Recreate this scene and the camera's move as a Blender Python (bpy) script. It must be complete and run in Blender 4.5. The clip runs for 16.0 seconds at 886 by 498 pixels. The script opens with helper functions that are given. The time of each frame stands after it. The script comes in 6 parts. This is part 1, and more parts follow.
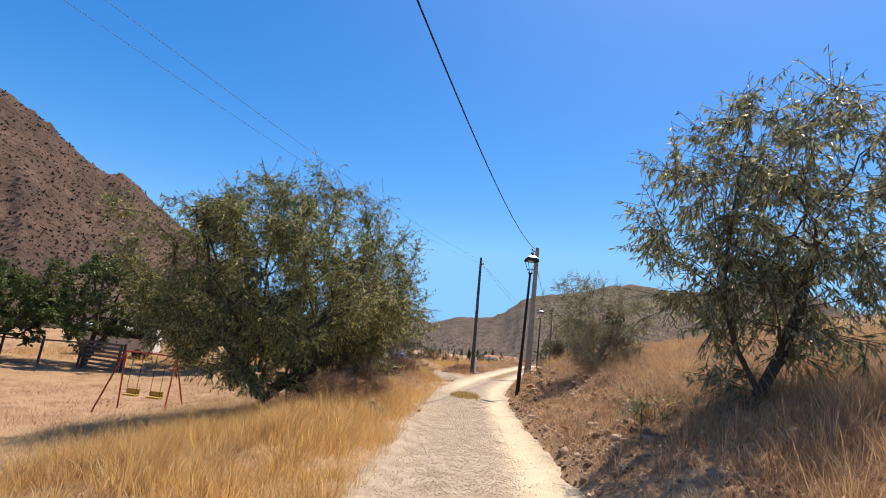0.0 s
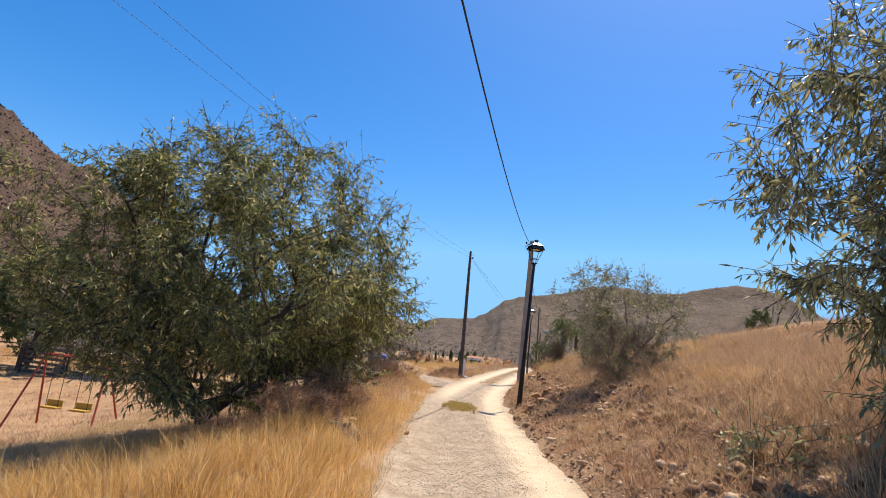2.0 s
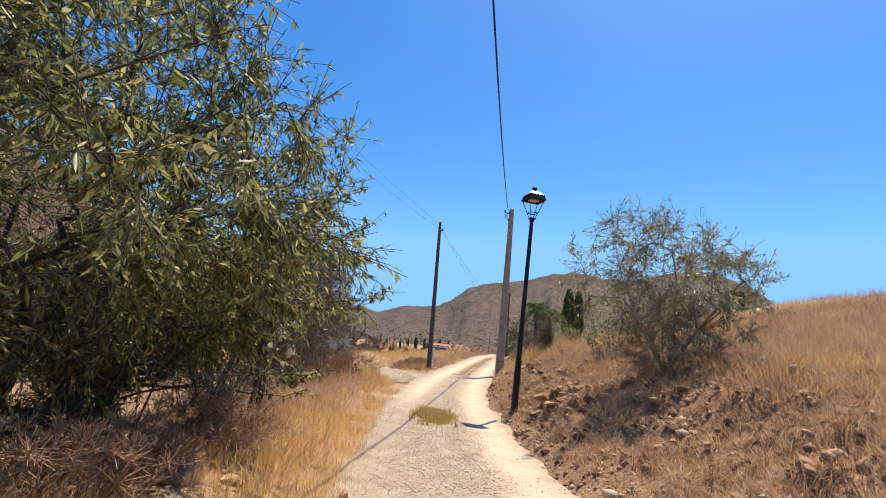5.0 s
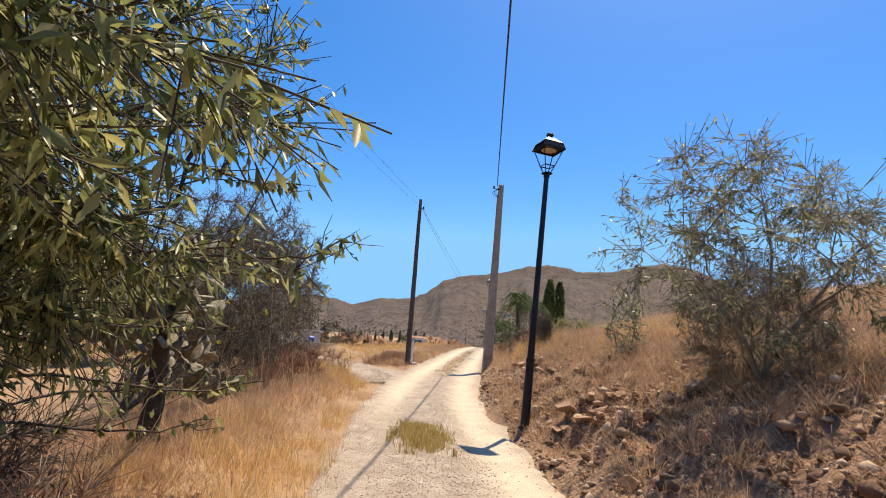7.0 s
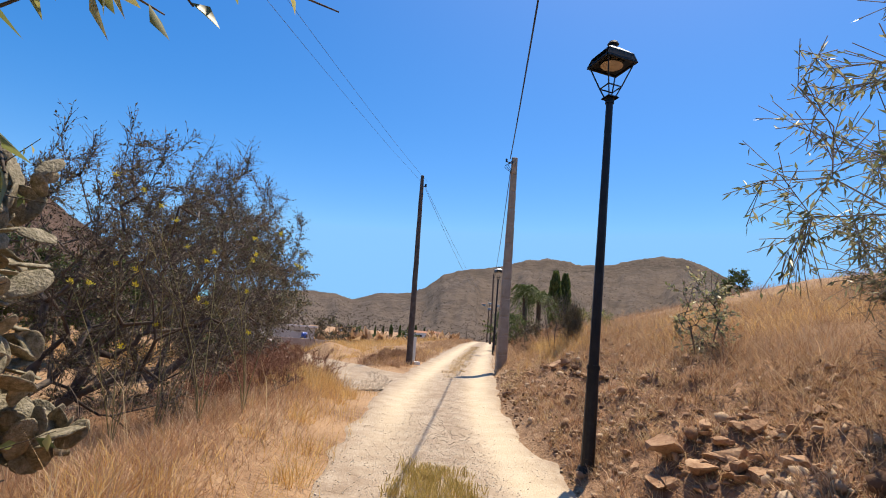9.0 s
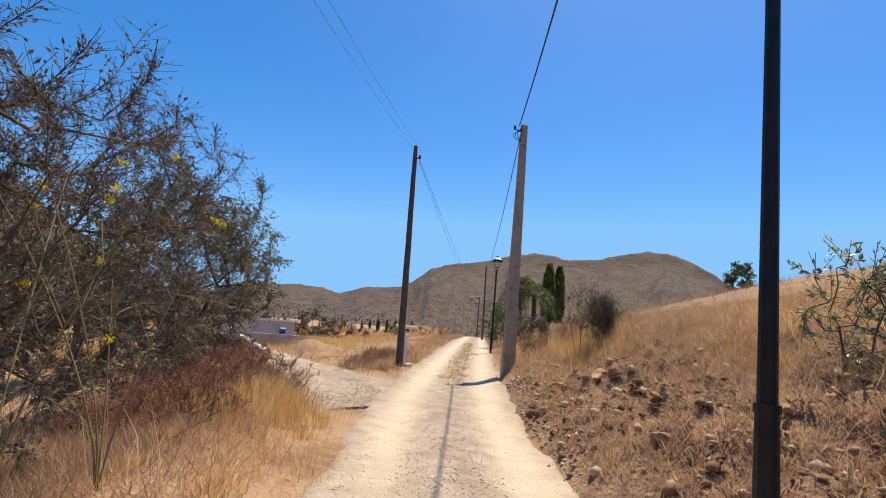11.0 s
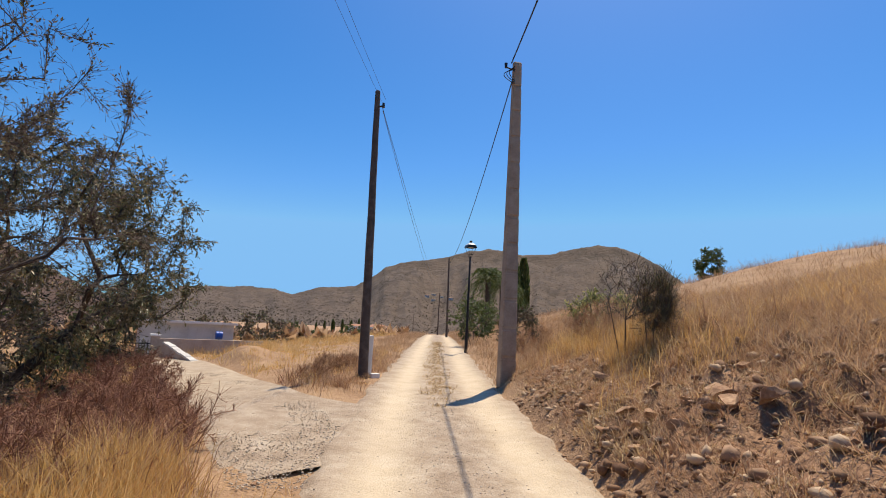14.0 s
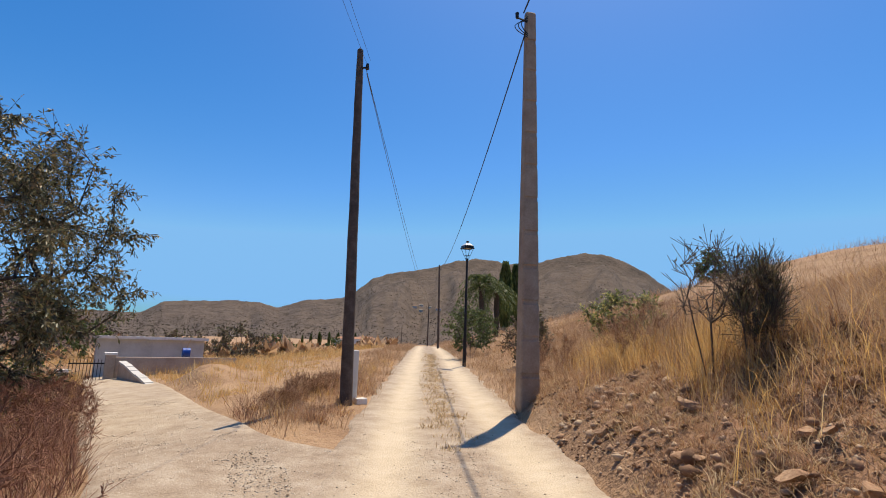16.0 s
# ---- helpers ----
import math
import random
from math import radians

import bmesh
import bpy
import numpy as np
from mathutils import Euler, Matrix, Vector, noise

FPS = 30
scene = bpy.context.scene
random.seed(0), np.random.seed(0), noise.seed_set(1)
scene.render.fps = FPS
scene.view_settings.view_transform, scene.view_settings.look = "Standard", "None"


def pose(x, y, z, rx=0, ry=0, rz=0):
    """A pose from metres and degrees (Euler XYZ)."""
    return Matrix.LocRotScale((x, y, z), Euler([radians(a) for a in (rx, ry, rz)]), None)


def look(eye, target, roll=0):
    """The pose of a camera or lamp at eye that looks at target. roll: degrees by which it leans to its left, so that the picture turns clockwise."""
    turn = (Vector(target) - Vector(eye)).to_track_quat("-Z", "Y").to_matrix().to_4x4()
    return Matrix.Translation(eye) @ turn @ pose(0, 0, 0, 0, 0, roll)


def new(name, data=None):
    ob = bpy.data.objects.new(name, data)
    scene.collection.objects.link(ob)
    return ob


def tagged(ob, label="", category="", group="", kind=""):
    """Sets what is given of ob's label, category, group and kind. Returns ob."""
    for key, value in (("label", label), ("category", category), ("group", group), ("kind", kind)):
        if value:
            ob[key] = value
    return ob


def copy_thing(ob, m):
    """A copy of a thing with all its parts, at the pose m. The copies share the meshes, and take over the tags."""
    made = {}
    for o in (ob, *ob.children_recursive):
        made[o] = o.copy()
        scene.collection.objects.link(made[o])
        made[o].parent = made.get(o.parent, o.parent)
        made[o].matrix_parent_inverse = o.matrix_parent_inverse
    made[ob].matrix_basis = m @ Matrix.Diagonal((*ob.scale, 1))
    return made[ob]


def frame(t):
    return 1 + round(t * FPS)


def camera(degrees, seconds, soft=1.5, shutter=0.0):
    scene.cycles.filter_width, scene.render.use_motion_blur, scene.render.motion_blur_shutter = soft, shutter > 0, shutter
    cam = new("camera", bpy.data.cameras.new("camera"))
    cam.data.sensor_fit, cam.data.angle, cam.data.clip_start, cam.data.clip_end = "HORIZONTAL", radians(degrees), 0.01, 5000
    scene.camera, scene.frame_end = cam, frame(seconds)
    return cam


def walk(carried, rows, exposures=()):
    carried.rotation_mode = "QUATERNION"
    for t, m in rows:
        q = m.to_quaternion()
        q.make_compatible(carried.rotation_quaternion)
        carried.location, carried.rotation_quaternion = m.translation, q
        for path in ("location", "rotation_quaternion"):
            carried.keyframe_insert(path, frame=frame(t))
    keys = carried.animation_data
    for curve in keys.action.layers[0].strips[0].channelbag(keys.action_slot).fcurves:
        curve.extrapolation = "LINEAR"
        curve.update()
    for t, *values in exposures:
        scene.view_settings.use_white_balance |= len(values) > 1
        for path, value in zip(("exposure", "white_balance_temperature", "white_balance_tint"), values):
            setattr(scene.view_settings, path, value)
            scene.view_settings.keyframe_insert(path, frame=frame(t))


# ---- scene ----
cam = camera(80.3, 16.0, 1.0)
PATH = [
    (0, (0.0, 0.0, 1.45), (-0.115, 1.962, 1.821), 6.69),
    (0.5, (-0.07, 0.634, 1.44), (-0.16, 2.596, 1.817), 6.71),
    (1, (-0.145, 1.358, 1.451), (-0.227, 3.32, 1.828), 6.51),
    (1.5, (-0.235, 2.028, 1.453), (-0.307, 3.991, 1.832), 6.52),
    (2, (-0.354, 2.735, 1.465), (-0.401, 4.698, 1.847), 6.73),
    (2.5, (-0.376, 3.46, 1.459), (-0.406, 5.424, 1.838), 6.84),
    (3, (-0.374, 4.288, 1.441), (-0.373, 6.25, 1.828), 6.95),
    (3.5, (-0.407, 4.943, 1.463), (-0.386, 6.907, 1.843), 5.87),
    (4, (-0.428, 5.678, 1.5), (-0.385, 7.644, 1.864), 5.58),
    (4.5, (-0.459, 6.387, 1.494), (-0.398, 8.354, 1.85), 5.6),
    (5, (-0.409, 7.153, 1.447), (-0.315, 9.12, 1.799), 5.72),
    (7.5, (-0.434, 10.753, 1.405), (-0.236, 12.717, 1.73), 5.59),
    (8, (-0.431, 11.441, 1.385), (-0.231, 13.406, 1.701), 5.79),
    (8.5, (-0.381, 12.218, 1.419), (-0.184, 14.184, 1.729), 5.29),
    (9, (-0.353, 12.955, 1.446), (-0.159, 14.921, 1.758), 4.99),
    (11.5, (-0.322, 16.622, 1.504), (-0.052, 18.581, 1.797), 5.05),
    (12, (-0.375, 17.315, 1.484), (-0.073, 19.27, 1.777), 4.77),
    (12.5, (-0.394, 17.913, 1.464), (-0.058, 19.865, 1.744), 4.0),
    (13, (-0.379, 18.575, 1.451), (-0.012, 20.52, 1.735), 3.52),
    (13.5, (-0.34, 19.167, 1.438), (0.054, 21.106, 1.728), 3.34),
    (14, (-0.269, 19.792, 1.451), (0.145, 21.726, 1.749), 3.15),
    (14.5, (-0.227, 20.343, 1.422), (0.205, 22.272, 1.728), 2.77),
    (15, (-0.122, 20.913, 1.391), (0.32, 22.837, 1.709), 2.67),
    (15.5, (-0.075, 21.647, 1.46), (0.373, 23.568, 1.788), 2.28),
    (16, (-0.0, 22.305, 1.45), (0.46, 24.222, 1.789), 1.99),
]
walk(cam, [(t, look(eye, target, roll)) for t, eye, target, roll in PATH], exposures=[(0.0, 0.34, 6500, 11.5), (5.0, 0.36, 6500, 11.5), (9.0, 0.26, 6500, 11.5), (12.5, 0.12, 6500, 11.5), (16.0, 0.02, 6500, 11.5)])

# ---- light ----
SUN_AZ, SUN_EL = 36.0, 68.0
world = bpy.data.worlds.new("world")
scene.world = world
world.use_nodes = True
wn = world.node_tree
sky = wn.nodes.new("ShaderNodeTexSky")
sky.sky_type, sky.sun_disc = "NISHITA", False
sky.sun_elevation, sky.sun_rotation = radians(SUN_EL), radians(SUN_AZ)
sky.air_density, sky.dust_density, sky.ozone_density, sky.altitude = 1.0, 0.85, 1.9, 300.0
vivid = wn.nodes.new("ShaderNodeHueSaturation")
vivid.inputs["Saturation"].default_value, vivid.inputs["Hue"].default_value = 1.46, 0.503
wn.links.new(sky.outputs[0], vivid.inputs["Color"])
haze = wn.nodes.new("ShaderNodeMix")
haze.data_type, haze.blend_type = "RGBA", "DARKEN"
haze.inputs[0].default_value, haze.inputs[7].default_value = 1.0, (1.55, 3.5, 6.0, 1)
wn.links.new(vivid.outputs[0], haze.inputs[6])
wn.links.new(haze.outputs[2], wn.nodes["Background"].inputs[0])
wn.nodes["Background"].inputs[1].default_value = 0.143
sun_data = bpy.data.lights.new("sun", "SUN")
sun_data.energy, sun_data.angle, sun_data.color = 5.8, radians(0.53), (1.0, 0.87, 0.665)
sun = new("sun", sun_data)
sd = Vector((math.sin(radians(SUN_AZ)) * math.cos(radians(SUN_EL)), math.cos(radians(SUN_AZ)) * math.cos(radians(SUN_EL)), math.sin(radians(SUN_EL))))
sun.matrix_world = look(sd * 60, (0, 0, 0))

# ---- numbers ----
rng = np.random.default_rng(7)
LAT = np.random.default_rng(3).random((256, 256))


def vnoise(x, y):
    """Smooth value noise in 0..1 on arrays."""
    xi, yi = np.floor(x).astype(int), np.floor(y).astype(int)
    u, v = x - xi, y - yi
    u, v = u * u * (3 - 2 * u), v * v * (3 - 2 * v)
    a, b = LAT[xi % 256, yi % 256], LAT[(xi + 1) % 256, yi % 256]
    c, d = LAT[xi % 256, (yi + 1) % 256], LAT[(xi + 1) % 256, (yi + 1) % 256]
    return (a * (1 - u) + b * u) * (1 - v) + (c * (1 - u) + d * u) * v


def fbm(x, y, octaves=4):
    s, a, t = 0.0, 0.5, 0.0
    for i in range(octaves):
        s = s + a * vnoise(x * 2 ** i + 17.3 * i, y * 2 ** i + 9.1 * i)
        t += a
        a *= 0.5
    return s / t


def step(a, b, x):
    t = np.clip((np.asarray(x, float) - a) / (b - a), 0, 1)
    return t * t * (3 - 2 * t)


def road_x(y):
    """The middle of the road at y."""
    return 0.25 + 0.63 * np.logaddexp(0, (np.asarray(y, float) - 22.0) / 3.0)


def half_road(y):
    return 1.22 + 0.18 * step(20, 30, y)


LANE = ((1.3, 25.4), (-1.3, 29.0), (-3.0, 33.5), (-5.2, 40.0), (-7.9, 46.5), (-8.6, 52.0))


def lane_d(x, y):
    """Distance from the middle of the side lane, and how far along it."""
    best, along, run = np.full(np.shape(x), 1e9), np.zeros(np.shape(x)), 0.0
    for (ax, ay), (bx, by) in zip(LANE[:-1], LANE[1:]):
        dx, dy = bx - ax, by - ay
        n = math.hypot(dx, dy)
        t = np.clip(((x - ax) * dx + (y - ay) * dy) / (n * n), 0, 1)
        d = np.hypot(x - ax - t * dx, y - ay - t * dy)
        along = np.where(d < best, run + t * n, along)
        best = np.minimum(best, d)
        run += n
    return best, along


def lane_w(s):
    """Half the width of the side lane, wide at its mouth."""
    return 2.6 - 1.5 * step(0.3, 4.8, s)


def base_z(x, y):
    """Height of the land without small bumps."""
    x, y = np.asarray(x, float), np.asarray(y, float)
    c, hw = road_x(np.clip(y, -50, 90)), half_road(y)
    road = 0.6 * step(16, 60, y) - 3.0 * step(78, 160, y)
    d = c - hw - x
    slope = 0.21 - 0.11 * step(20, 36, y)
    left = -slope * np.clip(d - 1.6, 0, None)
    deep = -2.3 + 0.8 * step(30, 60, y)
    left = np.where(left < deep * 0.75, deep * 0.75 + (deep * 0.25) * (1 - np.exp(-(deep * 0.75 - left) / -(deep * 0.25))), left)
    left = left + 0.27 * np.exp(-((d - 1.15) / 0.6) ** 2) * step(4, 8, y) * (1 - step(20, 24, y))
    left = np.where(d > 0, left, 0)
    e = x - c - hw
    bank = (0.95 + 0.22 * step(21, 24, y)) * (1 - np.exp(-np.clip(e, 0, None) / 0.95)) * (1 - 0.65 * step(28, 37, y))
    x0 = c + hw + 1.2
    up = np.clip(5.05 / np.clip(24 - x0, 13, None), 0.2, 0.4) * np.clip(x - x0, 0, None)
    up = np.where(up > 6.0, 6.0 + 1.2 * (1 - np.exp(-(up - 6.0) / 1.2)), up)
    fall = 1 - 0.3 * step(44, 62, y) - 0.7 * step(60, 160, y)
    right = np.where(e > 0, bank + up * fall, 0)
    return road + (left + right)


def land_z(x, y):
    """Height of the ground."""
    x, y = np.asarray(x, float), np.asarray(y, float)
    c, hw = road_x(np.clip(y, -50, 90)), half_road(y)
    off = np.abs(x - c) - hw
    rough = step(-0.1, 0.8, off)
    ld, la = lane_d(x, y)
    rough = rough * step(-0.3, 0.6, ld - lane_w(la))
    e = x - c - hw
    stony = step(0.3, 1.0, e) * (1 - step(3.4, 5.0, e)) * step(5, 9, y) * (1 - step(26, 30, y))
    z = base_z(x, y)
    z = z + rough * (0.28 * (fbm(x * 0.45, y * 0.45) - 0.5) + 0.10 * (fbm(x * 2.1, y * 2.1) - 0.5))
    z = z + stony * (0.5 * (fbm(x * 1.5 + 40, y * 1.5, 5) - 0.48) + 0.5 * (fbm(x * 4.0 + 11, y * 4.0, 4) - 0.5))
    z = z - 0.26 * np.exp(-((x - 1.95) / 0.42) ** 2 - ((y - 18.7) / 0.9) ** 2)
    z = z - 0.42 * np.exp(-((x - 2.12) / 0.28) ** 2 - ((y - 16.95) / 0.62) ** 2)
    z = z + 0.5 * np.exp(-((x + 2.9) / 1.0) ** 2 - ((y - 39.0) / 3.0) ** 2) * step(-0.2, 0.7, ld - lane_w(la))
    far = step(150, 600, np.hypot(x, y - 10))
    z = z * (1 - far) + far * (-4.0 + 10 * (fbm(x * 0.004, y * 0.004) - 0.5))
    return z


def road_top(x, y):
    """Height of the road's gravel, with two wheel tracks."""
    c = road_x(y)
    u = x - c
    rut = 0.035 * (np.exp(-((u - 0.72) / 0.28) ** 2) + np.exp(-((u + 0.72) / 0.28) ** 2))
    return base_z(c, y) * 0.5 + base_z(x, y) * 0.5 + 0.03 - rut + 0.02 * (fbm(x * 3, y * 3) - 0.5)


# ---- mesh helpers ----
def np_mesh(name, verts, tris=None, quads=None, smooth=False, attrs=()):
    """A mesh from arrays of vertices, triangles and quads."""
    me = bpy.data.meshes.new(name)
    verts = np.asarray(verts, np.float32).reshape(-1, 3)
    tris = np.zeros((0, 3), np.int32) if tris is None else np.asarray(tris, np.int32).reshape(-1, 3)
    quads = np.zeros((0, 4), np.int32) if quads is None else np.asarray(quads, np.int32).reshape(-1, 4)
    nt, nq = len(tris), len(quads)
    me.vertices.add(len(verts))
    me.vertices.foreach_set("co", verts.ravel())
    me.loops.add(nt * 3 + nq * 4)
    me.loops.foreach_set("vertex_index", np.concatenate([tris.ravel(), quads.ravel()]))
    me.polygons.add(nt + nq)
    me.polygons.foreach_set("loop_start", np.concatenate([np.arange(nt) * 3, nt * 3 + np.arange(nq) * 4]).astype(np.int32))
    me.update(calc_edges=True)
    if smooth:
        me.polygons.foreach_set("use_smooth", np.ones(nt + nq, bool))
    for key, values in attrs:
        a = me.attributes.new(key, "FLOAT", "POINT")
        a.data.foreach_set("value", np.asarray(values, np.float32).ravel())
    me.validate()
    return me


def thing(name, me, material, label="", category="", group="", kind=""):
    if material is not None and me is not None:
        me.materials.append(material)
    return tagged(new(name, me), label, category, group, kind)


def root(name, at, label, category, group=""):
    ob = tagged(new(name), label, category, group)
    ob.location = at
    return ob


def part(name, me, material, parent, label=""):
    """One mesh under a thing, its vertices given from the thing's base."""
    if isinstance(me, bmesh.types.BMesh):
        data = bpy.data.meshes.new(name)
        me.to_mesh(data)
        me.free()
        me = data
    if not me.materials:
        me.materials.append(material)
    ob = new(name, me)
    ob.parent = parent
    if label:
        ob["label"] = label
    return ob


def grid_mesh(name, xs, ys, zfun, smooth=True, attrs=None):
    gx, gy = np.meshgrid(xs, ys)
    gz = zfun(gx, gy)
    nx, ny = len(xs), len(ys)
    i = (np.arange(ny - 1)[:, None] * nx + np.arange(nx - 1)[None, :]).ravel()
    quads = np.stack([i, i + 1, i + nx + 1, i + nx], 1)
    extra = [(k, f(gx, gy)) for k, f in (attrs or {}).items()]
    return np_mesh(name, np.stack([gx, gy, gz], -1), quads=quads, smooth=smooth, attrs=extra)


def ring_tube(points, radii, sides=6):
    """Vertices and quads of a tapered tube along points."""
    points = np.asarray(points, float)
    n = len(points)
    tang = np.gradient(points, axis=0)
    tang /= np.linalg.norm(tang, axis=1, keepdims=True) + 1e-9
    ref = np.where(np.abs(tang[:, 2:3]) > 0.9, np.array([[1.0, 0, 0]]), np.array([[0, 0, 1.0]]))
    a = np.cross(tang, ref)
    a /= np.linalg.norm(a, axis=1, keepdims=True) + 1e-9
    b = np.cross(tang, a)
    ang = np.arange(sides) * 2 * math.pi / sides
    ring = points[:, None, :] + np.asarray(radii, float)[:, None, None] * (np.cos(ang)[None, :, None] * a[:, None, :] + np.sin(ang)[None, :, None] * b[:, None, :])
    v = ring.reshape(-1, 3)
    q = []
    k = np.arange(sides)
    for i in range(n - 1):
        q.append(np.stack([i * sides + k, i * sides + (k + 1) % sides, (i + 1) * sides + (k + 1) % sides, (i + 1) * sides + k], 1))
    return v, np.concatenate(q)


def tube_mesh(name, runs, sides=6):
    vs, qs, base = [], [], 0
    for pts, rad in runs:
        v, q = ring_tube(pts, rad, sides)
        vs.append(v)
        qs.append(q + base)
        base += len(v)
    return np_mesh(name, np.concatenate(vs), quads=np.concatenate(qs), smooth=True)


def box_bm(bm, size, at=(0, 0, 0), turn=0.0, bevel=0.0, taper=1.0):
    """Adds a box that stands on at, with a narrower top where taper is below one."""
    made = bmesh.ops.create_cube(bm, size=1.0)["verts"]
    for v in made:
        s = taper if v.co.z > 0 else 1.0
        v.co = Vector((v.co.x * size[0] * s, v.co.y * size[1] * s, (v.co.z + 0.5) * size[2]))
    bmesh.ops.transform(bm, matrix=pose(*at, 0, 0, turn), verts=made)
    if bevel:
        edges = list({e for v in made for e in v.link_edges})
        bmesh.ops.bevel(bm, geom=edges, offset=bevel, segments=2, affect="EDGES", profile=0.6)
    return bm


def cyl_bm(bm, r1, r2, depth, m, segs=16):
    bmesh.ops.create_cone(bm, cap_ends=True, segments=segs, radius1=r1, radius2=r2, depth=depth, matrix=m)
    return bm


def bar_bm(bm, a, b, r, segs=8, r2=None):
    a, b = Vector(a), Vector(b)
    m = Matrix.Translation((a + b) / 2) @ (b - a).to_track_quat("Z", "Y").to_matrix().to_4x4()
    return cyl_bm(bm, r, r if r2 is None else r2, (b - a).length, m, segs)


# ---- materials ----
def paint(name, colours, scale=4.0, rough=0.85, bump=0.3, bump_scale=None, island=0.0, leaf=0.0, metal=0.0, spec=0.35, dist=0.02, mask=None, mask_colours=None):
    """Several colours mixed by two sizes of noise, with fine relief. island: how far loose pieces differ. leaf: share of light let through.
    mask: a float attribute that mixes in a second set of colours."""
    m = bpy.data.materials.new(name)
    m.use_nodes = True
    nt = m.node_tree
    bs = nt.nodes["Principled BSDF"]

    def ramp(cols, fac):
        r = nt.nodes.new("ShaderNodeValToRGB")
        els = r.color_ramp.elements
        while len(els) < len(cols):
            els.new(0.5)
        for i, c in enumerate(cols):
            els[i].position = 0.22 + 0.56 * i / max(1, len(cols) - 1)
            els[i].color = (*c, 1)
        nt.links.new(fac, r.inputs[0])
        return r.outputs[0]

    geo = nt.nodes.new("ShaderNodeNewGeometry")
    pos = geo.outputs["Position"]
    n1 = nt.nodes.new("ShaderNodeTexNoise")
    n1.inputs["Scale"].default_value, n1.inputs["Detail"].default_value, n1.inputs["Roughness"].default_value = scale, 8, 0.65
    n2 = nt.nodes.new("ShaderNodeTexNoise")
    n2.inputs["Scale"].default_value, n2.inputs["Detail"].default_value = scale * 9.7, 4
    nt.links.new(pos, n1.inputs["Vector"])
    nt.links.new(pos, n2.inputs["Vector"])
    add = nt.nodes.new("ShaderNodeMath")
    add.operation = "MULTIPLY_ADD"
    add.inputs[1].default_value = 0.4
    sub = nt.nodes.new("ShaderNodeMath")
    sub.operation = "SUBTRACT"
    sub.inputs[1].default_value = 0.2
    nt.links.new(n2.outputs[0], add.inputs[0])
    nt.links.new(n1.outputs[0], add.inputs[2])
    nt.links.new(add.outputs[0], sub.inputs[0])
    fac = sub.outputs[0]
    if island:
        mx = nt.nodes.new("ShaderNodeMix")
        mx.inputs[0].default_value = island
        nt.links.new(fac, mx.inputs[2])
        nt.links.new(geo.outputs["Random Per Island"], mx.inputs[3])
        fac = mx.outputs[0]
    col = ramp(colours, fac)
    if mask:
        at = nt.nodes.new("ShaderNodeAttribute")
        at.attribute_name = mask
        col2 = ramp(mask_colours, fac)
        mc = nt.nodes.new("ShaderNodeMix")
        mc.data_type = "RGBA"
        nt.links.new(at.outputs["Fac"], mc.inputs[0])
        nt.links.new(col, mc.inputs[6])
        nt.links.new(col2, mc.inputs[7])
        col = mc.outputs[2]
    nt.links.new(col, bs.inputs["Base Color"])
    bs.inputs["Roughness"].default_value = rough
    bs.inputs["Metallic"].default_value = metal
    bs.inputs["Specular IOR Level"].default_value = spec
    if bump:
        b = nt.nodes.new("ShaderNodeBump")
        b.inputs["Strength"].default_value, b.inputs["Distance"].default_value = bump, dist
        n3 = nt.nodes.new("ShaderNodeTexNoise")
        n3.inputs["Scale"].default_value, n3.inputs["Detail"].default_value = bump_scale or scale * 6, 6
        nt.links.new(pos, n3.inputs["Vector"])
        nt.links.new(n3.outputs[0], b.inputs["Height"])
        nt.links.new(b.outputs[0], bs.inputs["Normal"])
    if leaf:
        tr = nt.nodes.new("ShaderNodeBsdfTranslucent")
        nt.links.new(col, tr.inputs[0])
        mix = nt.nodes.new("ShaderNodeMixShader")
        mix.inputs[0].default_value = leaf
        out = nt.nodes["Material Output"]
        nt.links.new(bs.outputs[0], mix.inputs[1])
        nt.links.new(tr.outputs[0], mix.inputs[2])
        nt.links.new(mix.outputs[0], out.inputs[0])
    return m


M_soil = paint("dry_soil", [(0.17, 0.095, 0.052), (0.28, 0.168, 0.092), (0.375, 0.24, 0.135), (0.33, 0.195, 0.095)], 0.9, 0.95, 1.0, 20, dist=0.05, mask="stony", mask_colours=[(0.075, 0.036, 0.021), (0.17, 0.086, 0.05), (0.29, 0.165, 0.097), (0.43, 0.285, 0.175)])
M_gravel = paint("road_gravel", [(0.19, 0.135, 0.09), (0.30, 0.225, 0.16), (0.39, 0.31, 0.23), (0.47, 0.39, 0.305)], 3.0, 0.95, 0.8, 45, mask="dust", mask_colours=[(0.49, 0.39, 0.265), (0.56, 0.455, 0.32), (0.61, 0.51, 0.375)], dist=0.025)
M_rock = paint("pale_limestone", [(0.17, 0.088, 0.048), (0.29, 0.165, 0.093), (0.42, 0.265, 0.155), (0.56, 0.395, 0.255)], 5.0, 0.92, 0.7, 24)
M_pebble = paint("pebbles", [(0.14, 0.075, 0.043), (0.25, 0.145, 0.083), (0.37, 0.235, 0.145), (0.49, 0.36, 0.24)], 6.0, 0.95, 0.3, 60, island=0.8)
M_roadpebble = paint("road_pebbles", [(0.33, 0.26, 0.19), (0.45, 0.37, 0.285), (0.57, 0.49, 0.395)], 6.0, 0.95, 0.3, 60, island=0.8)
M_gold = paint("golden_grass", [(0.44, 0.25, 0.08), (0.62, 0.38, 0.13), (0.72, 0.48, 0.19), (0.78, 0.58, 0.30)], 0.8, 0.7, 0, island=0.6, leaf=0.5)
